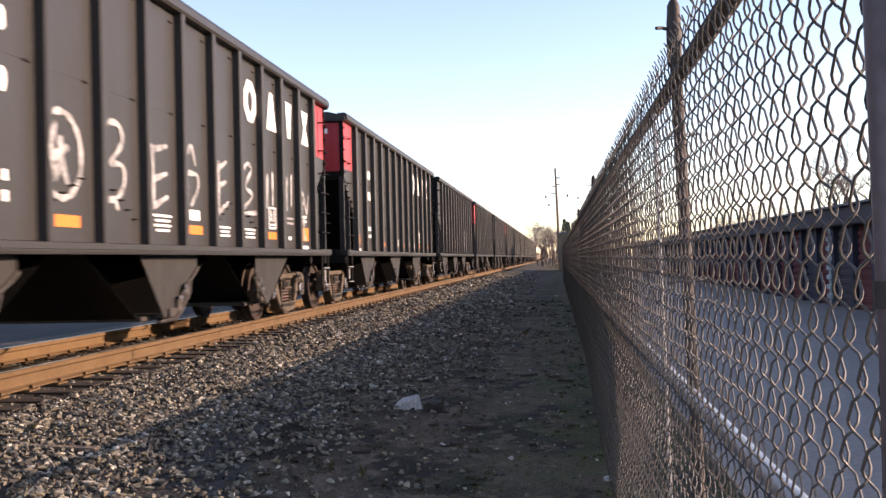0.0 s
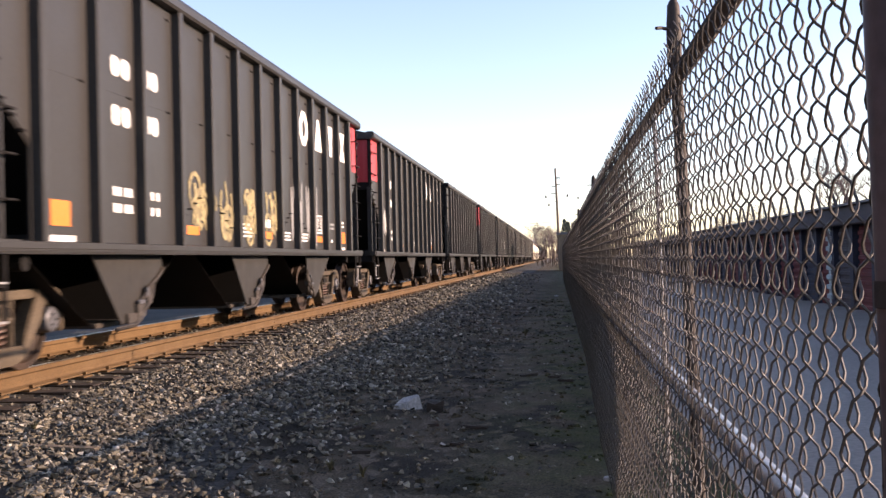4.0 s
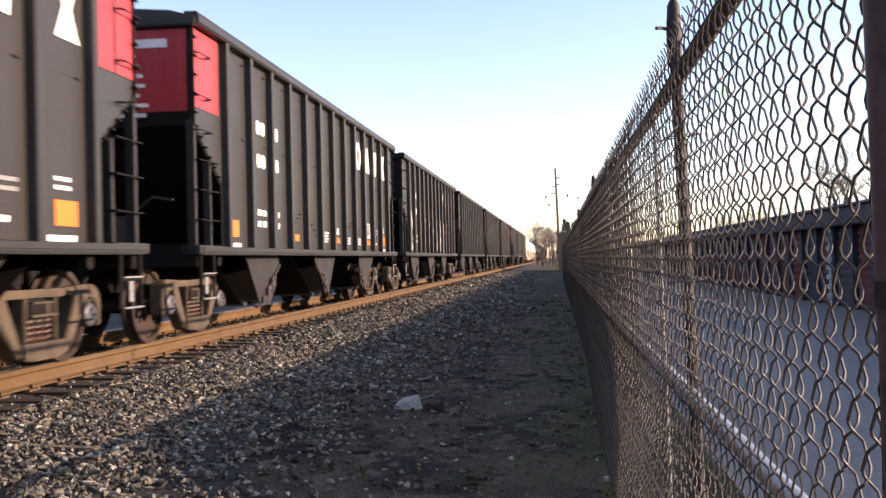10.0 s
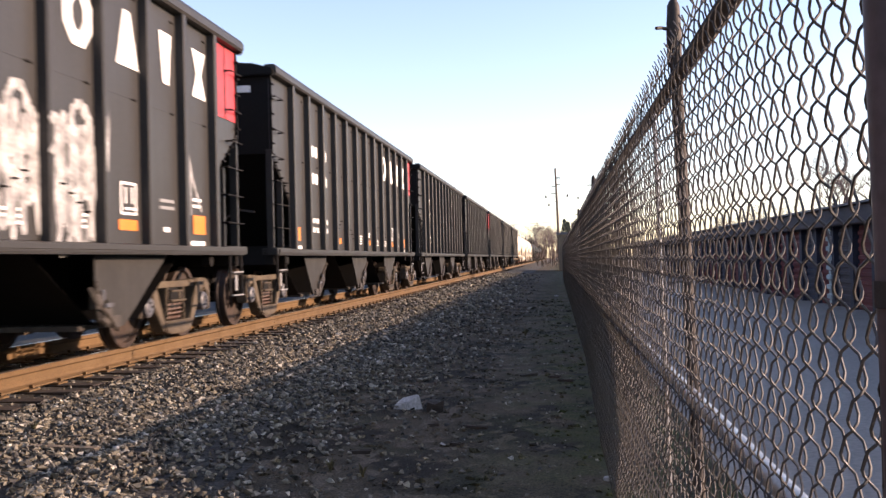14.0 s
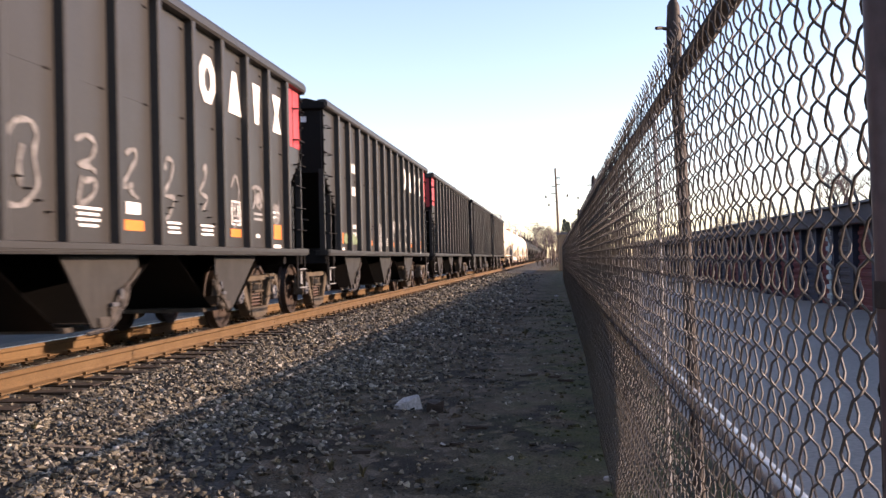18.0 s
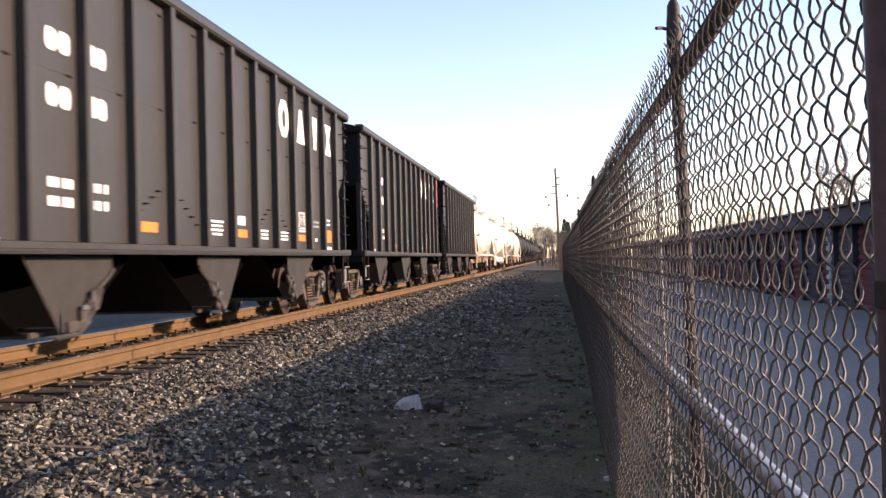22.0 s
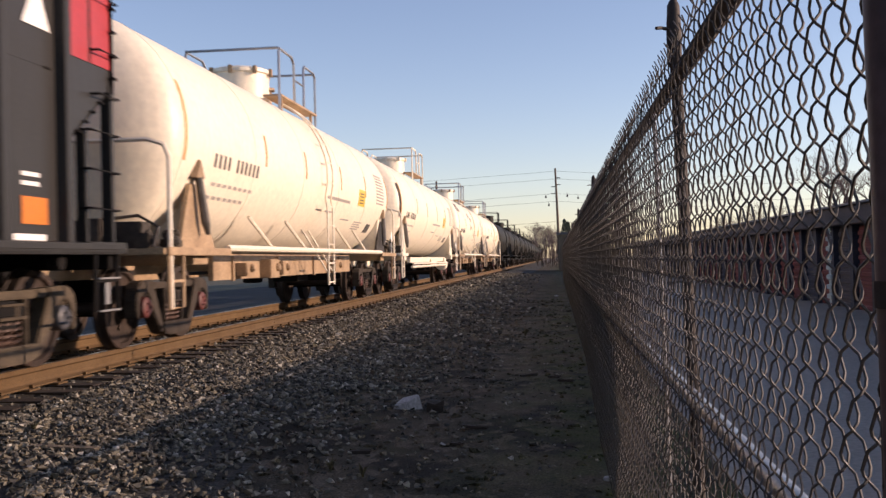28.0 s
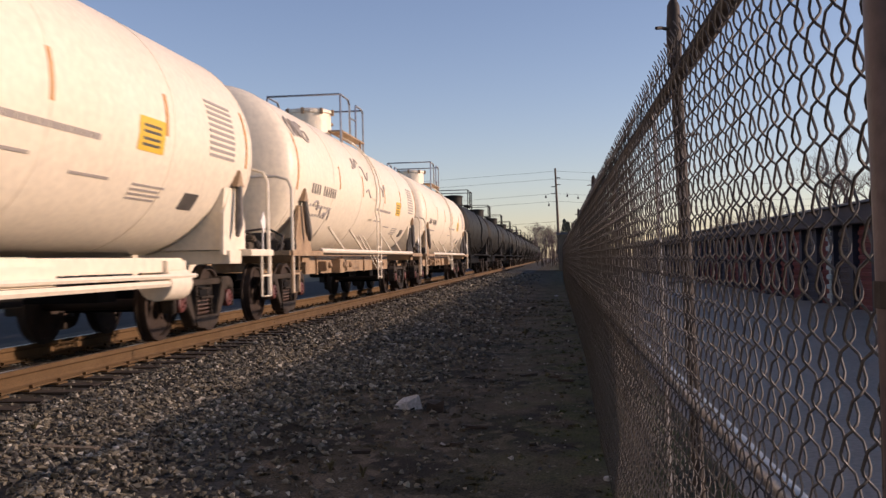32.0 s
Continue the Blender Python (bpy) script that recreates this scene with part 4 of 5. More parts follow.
def ring(cy, cz, ry, rz, n=16, a0=0, a1=360):
    return [(cy + ry * math.cos(radians(a0 + (a1 - a0) * k / n)), cz + rz * math.sin(radians(a0 + (a1 - a0) * k / n))) for k in range(n + 1)]


def blob(rnd, y0, y1, z0, z1, n=9):
    """A quick sprayed zigzag that fills a patch."""
    return [(y0 + (y1 - y0) * (k / n) + rnd.uniform(-0.04, 0.04), (z0 if k % 2 else z1) + rnd.uniform(-0.15, 0.15) * (z1 - z0)) for k in range(n + 1)]


def tangle(rnd, y0, y1, z0, z1, n=7):
    """Overlapping loops and hooks of sprayed letters that fill a patch."""
    out = []
    for k in range(n):
        cy, cz = rnd.uniform(y0 + 0.1, y1 - 0.1), rnd.uniform(z0 + 0.1, z1 - 0.1)
        a0 = rnd.uniform(0, 360)
        out.append(ring(cy, cz, rnd.uniform(0.07, 0.2), rnd.uniform(0.12, 0.32) * min(1, z1 - z0), 9, a0, a0 + rnd.uniform(170, 330)))
    for k in range(max(2, n // 2)):
        y = y0 + (y1 - y0) * (k + 0.5) / max(2, n // 2)
        out.append([(y + rnd.uniform(-0.06, 0.06), z1 - rnd.uniform(0, 0.2)), (y + rnd.uniform(-0.1, 0.1), (z0 + z1) / 2), (y + rnd.uniform(-0.08, 0.08), z0 + rnd.uniform(0, 0.12))])
    return out


W, PALE = "white sprayed scrawl", "faint grey sprayed scrawl"
C0, C6, C8, C9 = cars[0][0], cars[6][0], cars[8][0], cars[9][0]
scrawl(C0, [ring(-2.66, 1.89, 0.36, 0.37, 22)], M_SPRAY, "white sprayed ring", 0.035)
scrawl(C0, [[(-2.91, 1.81), (-2.54, 1.97)], [(-2.69, 2.05), (-2.66, 1.85), (-2.86, 1.63)], [(-2.67, 1.85), (-2.55, 1.64)]], M_SPRAY, W, 0.045)
scrawl(C0, [[(-1.85, 2.2), (-1.8, 1.87)], [(-1.85, 2.15), (-1.72, 2.29), (-1.51, 2.28), (-1.44, 2.15), (-1.55, 2.03), (-1.73, 1.9)],
            [(-1.73, 1.9), (-1.45, 1.9), (-1.41, 1.74), (-1.57, 1.59), (-1.81, 1.56), (-1.87, 1.66), (-1.8, 1.85)], [(-1.63, 1.58), (-1.56, 1.46)]], M_SPRAY, W, 0.034)
scrawl(C0, [[(-0.97, 2.17), (-0.94, 1.85), (-0.95, 1.52)], [(-0.8, 2.12), (-0.3, 2.22)], [(-0.74, 1.82), (-0.32, 1.92)], [(-0.76, 1.53), (-0.3, 1.67)]], M_SPRAY, W, 0.036)
scrawl(C0, [[(0.21, 2.1), (0.41, 2.3), (0.54, 2.08)], [(0.28, 1.98), (0.3, 1.6)], [(0.28, 1.98), (0.58, 1.97), (0.62, 1.83), (0.37, 1.6)]], M_SPRAY, W, 0.034)
scrawl(C0, [[(1.05, 2.19), (1.06, 1.56)], [(1.3, 2.1), (1.67, 2.24)], [(1.28, 1.88), (1.65, 1.98)], [(1.26, 1.54), (1.73, 1.72)]], M_SPRAY, W, 0.036)
scrawl(C0, [[(2.35, 2.2), (2.56, 2.29), (2.71, 2.21), (2.44, 1.97), (2.75, 1.86), (2.3, 1.63), (2.91, 1.63)]], M_SPRAY, W, 0.034)
scrawl(C0, [[(3.5, 2.23), (3.44, 1.73)], [(3.76, 2.28), (3.75, 1.77)], [(4.55, 2.27), (4.53, 1.73)], [(4.83, 2.32), (4.79, 1.8)]], M_SPRAY, W, 0.05)
scrawl(C0, [[(5.45, 2.1), (5.5, 1.72)], [(5.48, 2.08), (5.62, 2.0), (5.52, 1.88)], [(5.66, 2.0), (5.74, 1.72), (5.92, 2.05)], [(5.5, 1.55), (5.62, 1.65), (5.58, 1.4), (5.72, 1.3)]], M_SPRAY, W, 0.034)
rnd = random.Random(11)
scrawl(C6, [[(-5.64, 2.24), (-5.4, 2.29), (-5.24, 2.15), (-5.15, 2.0), (-5.23, 1.86), (-5.45, 1.76)], [(-5.48, 1.78), (-5.28, 1.61), (-5.07, 1.5)], [(-5.62, 2.24), (-5.62, 1.91), (-5.67, 1.62)]], M_SPRAY, W, 0.05)
scrawl(C6, tangle(rnd, -5.72, -5.3, 1.85, 2.35, 7) + tangle(rnd, -5.5, -5.08, 1.2, 1.45, 5), M_SPRAY, W, 0.045)
scrawl(C6, [[(-2.83, 2.36), (-2.67, 2.03), (-2.48, 2.02), (-2.14, 2.24)], [(-2.41, 2.03), (-2.17, 1.94)], [(-2.68, 1.94), (-2.72, 1.65), (-2.51, 1.53), (-2.16, 1.55)]], M_SPRAY, W, 0.025)
scrawl(C6, [[(-1.31, 2.2), (-1.16, 2.12), (-1.21, 1.97), (-1.43, 1.92), (-1.68, 1.97)], [(-1.71, 1.93), (-1.41, 1.88), (-1.22, 1.71), (-1.27, 1.45), (-1.44, 1.31)]], M_SPRAY, PALE, 0.025)
scrawl(C6, [[(-0.42, 1.98), (-0.64, 1.98), (-0.62, 1.74), (-0.44, 1.76)], [(-0.62, 1.86), (-0.46, 1.86)], [(-0.38, 1.97), (-0.36, 1.76), (-0.27, 1.78), (-0.26, 1.98)], [(-0.2, 1.74), (-0.19, 1.98), (-0.1, 1.92), (-0.19, 1.85)]], M_SPRAY, W, 0.02)
for a, b, c, d, k in ((0.26, 0.95, 1.22, 1.8, 7), (0.95, 2.02, 1.15, 2.3, 15), (2.02, 3.0, 1.15, 2.3, 13)):
    scrawl(C6, tangle(rnd, a, b, c, d, k), M_SPRAY, "white sprayed block letters", 0.05)
scrawl(C6, [[(3.3, 2.4), (3.28, 1.8)], [(3.06, 2.3), (3.05, 1.8)], [(5.35, 2.2), (5.5, 1.9), (5.75, 1.55)], [(5.42, 2.1), (5.42, 1.5)]], M_SPRAY, W, 0.03)
scrawl(C8, [[(-1.81, 1.97), (-1.68, 2.08), (-1.47, 2.11), (-1.36, 2.01), (-1.41, 1.83), (-1.36, 1.6), (-1.57, 1.44), (-1.78, 1.42), (-1.83, 1.48)], [(-1.58, 1.91), (-1.64, 1.75), (-1.62, 1.57)]], M_FAINT, PALE, 0.028)
scrawl(C8, [[(-0.69, 2.05), (-0.49, 2.11), (-0.32, 2.05), (-0.41, 1.91), (-0.64, 1.83), (-0.43, 1.83), (-0.32, 1.79)], [(-0.58, 1.74), (-0.65, 1.49), (-0.37, 1.59), (-0.34, 1.72), (-0.55, 1.69)]], M_FAINT, PALE, 0.028)
scrawl(C8, [[(0.33, 2.03), (0.53, 2.09), (0.58, 2.0), (0.41, 1.85), (0.27, 1.7), (0.51, 1.74)], [(0.4, 1.68), (0.62, 1.6)]], M_FAINT, PALE, 0.028)
scrawl(C8, [[(1.32, 1.95), (1.39, 2.08), (1.55, 2.05), (1.49, 1.88), (1.3, 1.69), (1.57, 1.66), (1.42, 1.47), (1.29, 1.41)]], M_FAINT, PALE, 0.028)
scrawl(C8, [[(2.49, 2.05), (2.61, 2.12), (2.56, 1.94), (2.39, 1.79), (2.63, 1.72), (2.46, 1.57)]], M_FAINT, PALE, 0.028)
scrawl(C8, [[(3.53, 1.92), (3.72, 2.08), (3.86, 1.88), (3.75, 1.7), (3.55, 1.72)], [(3.6, 1.62), (3.8, 1.5), (3.62, 1.4)]] + tangle(rnd, 4.46, 4.92, 1.65, 2.08, 6) + tangle(rnd, 5.5, 5.76, 1.5, 1.9, 4), M_FAINT, PALE, 0.026)
scrawl(C9, tangle(rnd, -5.4, -5.1, 1.25, 1.5, 4) + tangle(rnd, -4.75, -4.2, 1.25, 1.5, 5) + tangle(rnd, -3.9, -3.45, 1.25, 1.45, 4) + [[(1.32, 1.93), (1.5, 1.85), (1.35, 1.6), (1.6, 1.5), (1.35, 1.32)], ring(1.45, 1.8, 0.12, 0.14)], M_SPRAYGREEN, "pale green sprayed scrawl", 0.045)
scrawl(C9, tangle(rnd, 0.28, 0.9, 1.58, 1.98, 8) + tangle(rnd, 1.3, 1.7, 1.45, 1.95, 5) + [[(2.35, 1.97), (2.9, 2.0), (2.65, 1.72), (2.95, 1.6)], [(2.45, 1.8), (2.85, 1.82)]] + tangle(rnd, 3.4, 3.85, 1.55, 2.0, 6) + tangle(rnd, 5.42, 5.85, 1.5, 1.95, 6), M_SPRAY, W, 0.03)
scrawl(C9, [[(y, 1.76 + 0.05 * math.sin(y * 31)), (y + 0.03, 1.5), (y - 0.02, 1.14 + 0.05 * math.sin(y * 17))] for y in [-1.84 + 0.095 * k for k in range(8)]] + [[(-1.5, 1.5), (-1.15, 1.4), (-1.2, 1.2)]], M_SPRAY, W, 0.034)
for y in (-2.6, -1.6, -0.6, 0.4):
    scrawl(cars[2][0], tangle(rnd, y, y + 0.55, 1.3, 2.0, 6), M_OCHRE, "ochre sprayed scrawl", 0.032)
scrawl(cars[2][0], [blob(rnd, y, y + 0.5, 1.3, 2.1, 6) for y in (1.8, 2.8)], M_GREY, PALE, 0.04)
scrawl(cars[3][0], [blob(rnd, -5.8, -5.1, 1.55, 2.12, 14), blob(rnd, -5.8, -5.15, 1.6, 2.05, 10)], M_SPRAY, W, 0.04)
scrawl(cars[12][0], [blob(rnd, -5.8, -5.3, 1.5, 2.4, 8), blob(rnd, -4.7, -4.3, 1.4, 2.0, 6)], M_GREY, PALE, 0.035)
TANK_0 = HOPPER_0 + HP * 12.5 + TP / 2
tp = {}
for i in range(18):
    y = TANK_0 + TP * i
    kind = ("railed", "plain", "railed", "railed")[i] if i < 4 else "black"
    if kind not in tp:
        tp[kind] = {"railed": lambda: tank_car(M_TANK, M_TANKFRAME, True, "dusty white tank car with rusty stripes"),
                    "plain": lambda: tank_car(M_TANK, M_TANK, False, "clean white tank car with black stencils"),
                    "black": lambda: tank_car(M_TANKBLACK, M_CARDARK, True, "black tank car with a dull shell", False)}[kind]()
        car = tp[kind]
    else:
        car = copy_thing(tp[kind], pose(TRACK_X, y, RAIL_Z))
    car.location = (TRACK_X, y, RAIL_Z)
    cars.append((car, y))



def tank_scrawl(car, strokes, material, label, r=0.022):
    """Sprayed lines on the tank's near side: each stroke a list of (y, degrees above the axis)."""
    for pts in strokes:
        pts = smooth_line(pts, 4)
        part("spray_stroke", Geo().tube([tank_point(y, a, 0.002) for y, a in pts], r, 4), material, car, label)


rnd = random.Random(5)
GT = "grey sprayed letters on the tank"
tank_scrawl(cars[15][0], [[(-6.9, 31), (-6.75, 38), (-6.6, 30), (-6.75, 24), (-6.9, 31)], [(-6.5, 24), (-6.45, 38), (-6.25, 25), (-6.2, 38)], [(-5.75, 36), (-6.0, 38), (-6.05, 26), (-5.75, 24), (-5.75, 31), (-5.9, 31)]], M_TEXTGREY, GT, 0.03)
for y0, a0, n in ((-5.6, -24, 6), (-4.7, -27, 5), (-2.2, 22, 7), (-1.2, 16, 7), (-0.9, 2, 5), (0.9, 6, 6)):
    tank_scrawl(cars[15][0], [[(y0 + 0.14 * k + rnd.uniform(-0.05, 0.05), a0 + rnd.uniform(-6, 6)) for k in range(n)]], M_TEXTGREY, GT)

# ---------------------------------------------------------------- track


def build_track():
    track = tagged(new("railway_track"), "rusty rails spiked to dark timber ties in ballast", "track", kind="structure")
    prof = [(-0.07, 0), (0.07, 0), (0.07, 0.014), (0.02, 0.035), (0.012, 0.06), (0.012, 0.125), (0.036, 0.145), (0.036, 0.18), (0.03, 0.186), (-0.03, 0.186), (-0.036, 0.18), (-0.036, 0.145), (-0.012, 0.125), (-0.012, 0.06), (-0.02, 0.035), (-0.07, 0.014)]
    zb = RAIL_Z - 0.186
    piece = None
    for s in (1, -1):
        for i in range(10):
            y = -6.6 + 11.89 * i
            if piece is None:
                piece = part("rail_length", Geo().prism([(p, q) for p, q in prof], "y", 0.004, 11.886), M_RAIL, track, "rust-orange rail")
                piece.location = (TRACK_X + GAUGE_X * s, y, zb)
            else:
                again(piece, track, (TRACK_X + GAUGE_X * s, y, zb))
        part("rail_length", Geo().prism([(p + TRACK_X + GAUGE_X * s, q + zb) for p, q in prof], "y", 112.3, 1500), M_RAIL, track)
        part("rail_length", Geo().prism([(p + TRACK_X + GAUGE_X * s, q + zb) for p, q in prof], "y", -260, -6.6), M_RAIL, track)
        part("rail_head", Geo().box((TRACK_X + GAUGE_X * s - 0.006, 720, RAIL_Z + 0.0012), (0.042, 1960, 0.002)), M_RAILTOP, track, "worn bright running surface")
    tie = plate = spike = None
    far = Geo()
    for i in range(-6, 260):
        y = 0.3 + 0.53 * i
        x = TRACK_X + random.uniform(-0.12, 0.12)
        if i < 110:
            if tie is None:
                tie = part("tie", Geo().box((0, 0, -0.09), (2.6, 0.23, 0.18)), M_TIE, track, bevel=0.012)
                tie.location = (x, y, zb - 0.012)
            else:
                again(tie, track, (x, y, zb - 0.012 - random.uniform(0, 0.012)), random.uniform(-0.012, 0.012))
            for s in (1, -1):
                if plate is None:
                    plate = part("tie_plate", Geo().box((0, 0, -0.005), (0.3, 0.19, 0.016)).box((0.085, 0.06, 0.018), (0.035, 0.025, 0.035)).box((-0.085, -0.06, 0.018), (0.035, 0.025, 0.035)), M_RAIL, track)
                    plate.location = (TRACK_X + GAUGE_X * s, y, zb)
                else:
                    again(plate, track, (TRACK_X + GAUGE_X * s, y, zb))
        else:
            far.box((x, y, zb - 0.09), (2.6, 0.23, 0.16))
    tagged(part("far_ties", far, M_TIE, track), kind="stuff")


def rock_shape(seed):
    """An angular chip: a skewed block with knocked-off corners."""
    rnd = random.Random(seed)
    bm = bmesh.new()
    for k in range(8):
        d = Vector((rnd.gauss(0, 1), rnd.gauss(0, 1), rnd.gauss(0, 1))).normalized() * rnd.uniform(0.75, 1.25)
        bm.verts.new((d.x * 1.3, d.y * 0.85, d.z * 0.72))
    out = bmesh.ops.convex_hull(bm, input=bm.verts)
    bmesh.ops.delete(bm, geom=[v for v in bm.verts if not v.link_faces], context="VERTS")
    bmesh.ops.triangulate(bm, faces=bm.faces)
    bm.verts.index_update()
    vs = [tuple(v.co) for v in bm.verts]
    fs = [[w.index for w in q.verts] for q in bm.faces]
    bm.free()
    return np.array(vs), np.array(fs)


def scatter(name, spots, sizes, material, label, seed=1):
    """Many loose stones in one mesh."""
    rs = np.random.RandomState(seed)
    shapes = [rock_shape(i) for i in range(14)]
    V, F, o = [], [], 0
    for (x, y, z), r in zip(spots, sizes):
        v, q = shapes[rs.randint(14)]
        a, b = rs.uniform(0, 6.28), rs.uniform(-0.9, 0.9)
        ca, sa, cb, sb = math.cos(a), math.sin(a), math.cos(b), math.sin(b)
        R = np.array([[ca, -sa, 0], [sa, ca, 0], [0, 0, 1]]) @ np.array([[1, 0, 0], [0, cb, -sb], [0, sb, cb]])
        V.append((v * r) @ R.T + (x, y, z))
        F.append(q + o)
        o += len(v)
    V, F = np.concatenate(V), np.concatenate(F)
    me = bpy.data.meshes.new(name)
    me.from_pydata(V.tolist(), [], F.tolist())
    me.materials.append(material)
    return tagged(new(name, me), label, "gravel", kind="stuff")


def build_ballast():
    rs = np.random.RandomState(5)
    spots, sizes = [], []
    for y0, y1, n, r in ((4.2, 8, 21000, 0.0195), (8, 13, 18500, 0.0225), (13, 22, 13500, 0.0295), (22, 40, 9500, 0.04), (40, 75, 5000, 0.055)):
        for _ in range(n):
            y = rs.uniform(y0, y1)
            u = rs.uniform()
            x = -8.2 + 7.5 * u
            edge = -2.0 - 0.45 * max(0.0, min(1.0, (9.5 - y) / 3.5)) + 0.5 * noise.noise((0.0, y * 0.5, 1.0)) + 0.25 * noise.noise((x * 3, y * 2.0, 4.0))
            if x > edge and rs.uniform() < min(0.96, 0.45 + 0.5 * (x - edge)):
                continue
            if -4.98 < x < -4.36 and abs((y - 0.3 + 0.265) % 0.53 - 0.265) < 0.15 and rs.uniform() < 0.86:
                continue
            if x < -6.7 and rs.uniform() < 0.5:
                continue
            size = r * rs.uniform(0.55, 1.5)
            spots.append((x, y, ground_z(x, y) + size * rs.uniform(0.15, 0.7) + (-0.02 if x < -4.36 else 0.008)))
            sizes.append(size)
    scatter("ballast", spots, sizes, M_STONE, "grey and tan crushed stone ballast", 3)
    spots, sizes = [], []
    for _ in range(2600):
        y, x = 3 + 25 * rs.uniform() ** 1.6, rs.uniform(-1.8, 0.25)
        size = 0.006 + 0.02 * rs.uniform() ** 3
        spots.append((x, y, ground_z(x, y) + size * 0.2))
        sizes.append(size)
    scatter("pebbles", spots, sizes, M_STONE, "small loose stones on dirt", 4)
    spots, sizes = [], []
    for _ in range(5200):
        y, x = 4.5 + 26 * rs.uniform() ** 1.5, rs.uniform(-2.0, 0.3)
        if noise.noise((x * 1.6, y * 1.1, 9.0)) + rs.uniform(-0.25, 0.25) < 0.0:
            continue
        size = (0.006 + 0.026 * rs.uniform() ** 3) * (1 + y * 0.03)
        spots.append((x, y, ground_z(x, y) + size * 0.05))
        sizes.append(size)
    scatter("clods", spots, sizes, M_DIRT, "crumbled clods of dark dirt", 6)


# ---------------------------------------------------------------- chain-link fence
MW, MH = 0.0783, 0.0925                 # diamond's width and height
F_TOP, F_BOT = 1.79, 0.02


def wire_path(phase, per, z0=F_BOT, z1=F_TOP):
    """One woven wire: a flattened spiral standing upright; returns points (lateral, depth, z)."""
    pts = []
    z = z0
    n = int((z1 - z0) / MH * per)
    for i in range(n + 1):
        z = z0 + MH * i / per
        p = ((z - 1.271) / MH + phase) % 1.0
        tri = 1 - 4 * abs(p - 0.5)
        lat = (MW / 4 + 0.001) * max(-1, min(1, tri * 1.06))
        c = math.sin(2 * math.pi * p)
        dep = 0.0078 * max(-1, min(1, 1.6 * c))
        pts.append((lat, dep, z))
    return pts


def build_fence():
    fence = tagged(new("chain_link_fence"), "weathered chain-link fence with rusty posts and pipe rails", "fence", kind="structure")
    Y0 = 1.11 - 3 * MW / 2
    meshes = []
    for ph in (0.0, 0.5):
        pts = wire_path(ph, 12)
        for level in range(7):
            # the loose lower edge bulges toward the path near the gate
            w = [(fence_x(z) + d - 0.011 * level * max(0, 1 - z / 0.9) ** 1.5, l, z) for l, d, z in pts]
            k = w[-1]
            w += [(k[0] + 0.004, k[1] * 0.4, k[2] + 0.02), (k[0] - 0.006, k[1] * 1.3 + 0.008, k[2] + 0.045)]
            meshes.append([Geo().tube(w, r, 5).mesh("wire", M_WIRE, smooth=True) for r in (0.0019, 0.0026)])
    jit = random.Random(21)
    for i in range(300):
        level = round(6 * max(0.0, min(1.0, (11.5 - i * MW / 2) / 6.0)))
        o = new("wire", meshes[7 * (i % 2) + level][i > 75])
        o.parent = fence
        o.location = (jit.uniform(-0.002, 0.002), Y0 + i * MW / 2 + jit.uniform(-0.003, 0.003), jit.uniform(-0.003, 0.003))
    # the rest of the mesh, joined
    V, F, o = [], [], 0
    tmpl = []
    for ph in (0.0, 0.5):
        g = Geo().tube([(fence_x(z) + d, l, z) for l, d, z in wire_path(ph, 8)], 0.003, 4)
        g.v.append((fence_x(1.9), 0.01, F_TOP + 0.05))
        g.f.append((len(g.v) - 2, len(g.v) - 3, len(g.v) - 1))
        tmpl.append((np.array(g.v), [tuple(q) for q in g.f]))
    for i in range(300, 1350):
        v, q = tmpl[i % 2]
        V.append(v + (jit.uniform(-0.004, 0.004), Y0 + i * MW / 2 + jit.uniform(-0.006, 0.006), jit.uniform(-0.006, 0.006)))
        F += [tuple(a + o for a in p) for p in q]
        o += len(v)
    me = bpy.data.meshes.new("far_wires")
    me.from_pydata(np.concatenate(V).tolist(), [], F)
    me.materials.append(M_WIRE)
    me.shade_smooth()
    fw = new("far_wires", me)
    fw.parent = fence
    tagged(fw, kind="stuff")
    YEND = Y0 + 1350 * MW / 2
    xr = 0.034
    for nm, z, r, m in (("top_rail", 1.755, 0.021, M_POST), ("middle_rail", 0.90, 0.02, M_GALV), ("bottom_wire", 0.07, 0.004, M_WIRE)):
        part(nm, Geo().tube([(fence_x(z) + xr, 0.9, z), (fence_x(z) + xr, YEND, z)], r, 12), m, fence, smooth=True)
    y, tall = 2.84, False
    while y < YEND:
        xb, xt = fence_x(-0.2), fence_x(1.9)
        post = part("post", Geo().tube([(xb + 0.065, y, -0.3), (xt + 0.04, y, 1.78 if tall else 1.9)], 0.0165, 14), M_POST, fence, "rusty round fence post", smooth=True)
        tall = not tall
        if not tall:
            y += 3.048
            continue
        cap = Geo().lathe([(1.8, 0.017), (1.81, 0.02), (1.9, 0.021), (1.97, 0.017), (1.99, 0.007)], "z", (xt + 0.04, y, 0), 12)
        cap.tube([(xt + 0.04, y, 1.9), (xt + 0.005, y - 0.02, 1.905), (xt - 0.012, y - 0.04, 1.9)], 0.005, 5)
        part("post_cap", cap, M_POST, fence, smooth=True)
        for z in (0.35, 0.75, 1.2, 1.6):
            x = fence_x(z)
            part("tie_wire", Geo().tube([(x - 0.006, y - 0.03, z), (x + 0.05, y - 0.036, z + 0.006), (x + 0.098, y, z + 0.01), (x + 0.05, y + 0.036, z + 0.006), (x - 0.006, y + 0.03, z)], 0.002, 4), M_WIRE, fence)
        y += 3.048
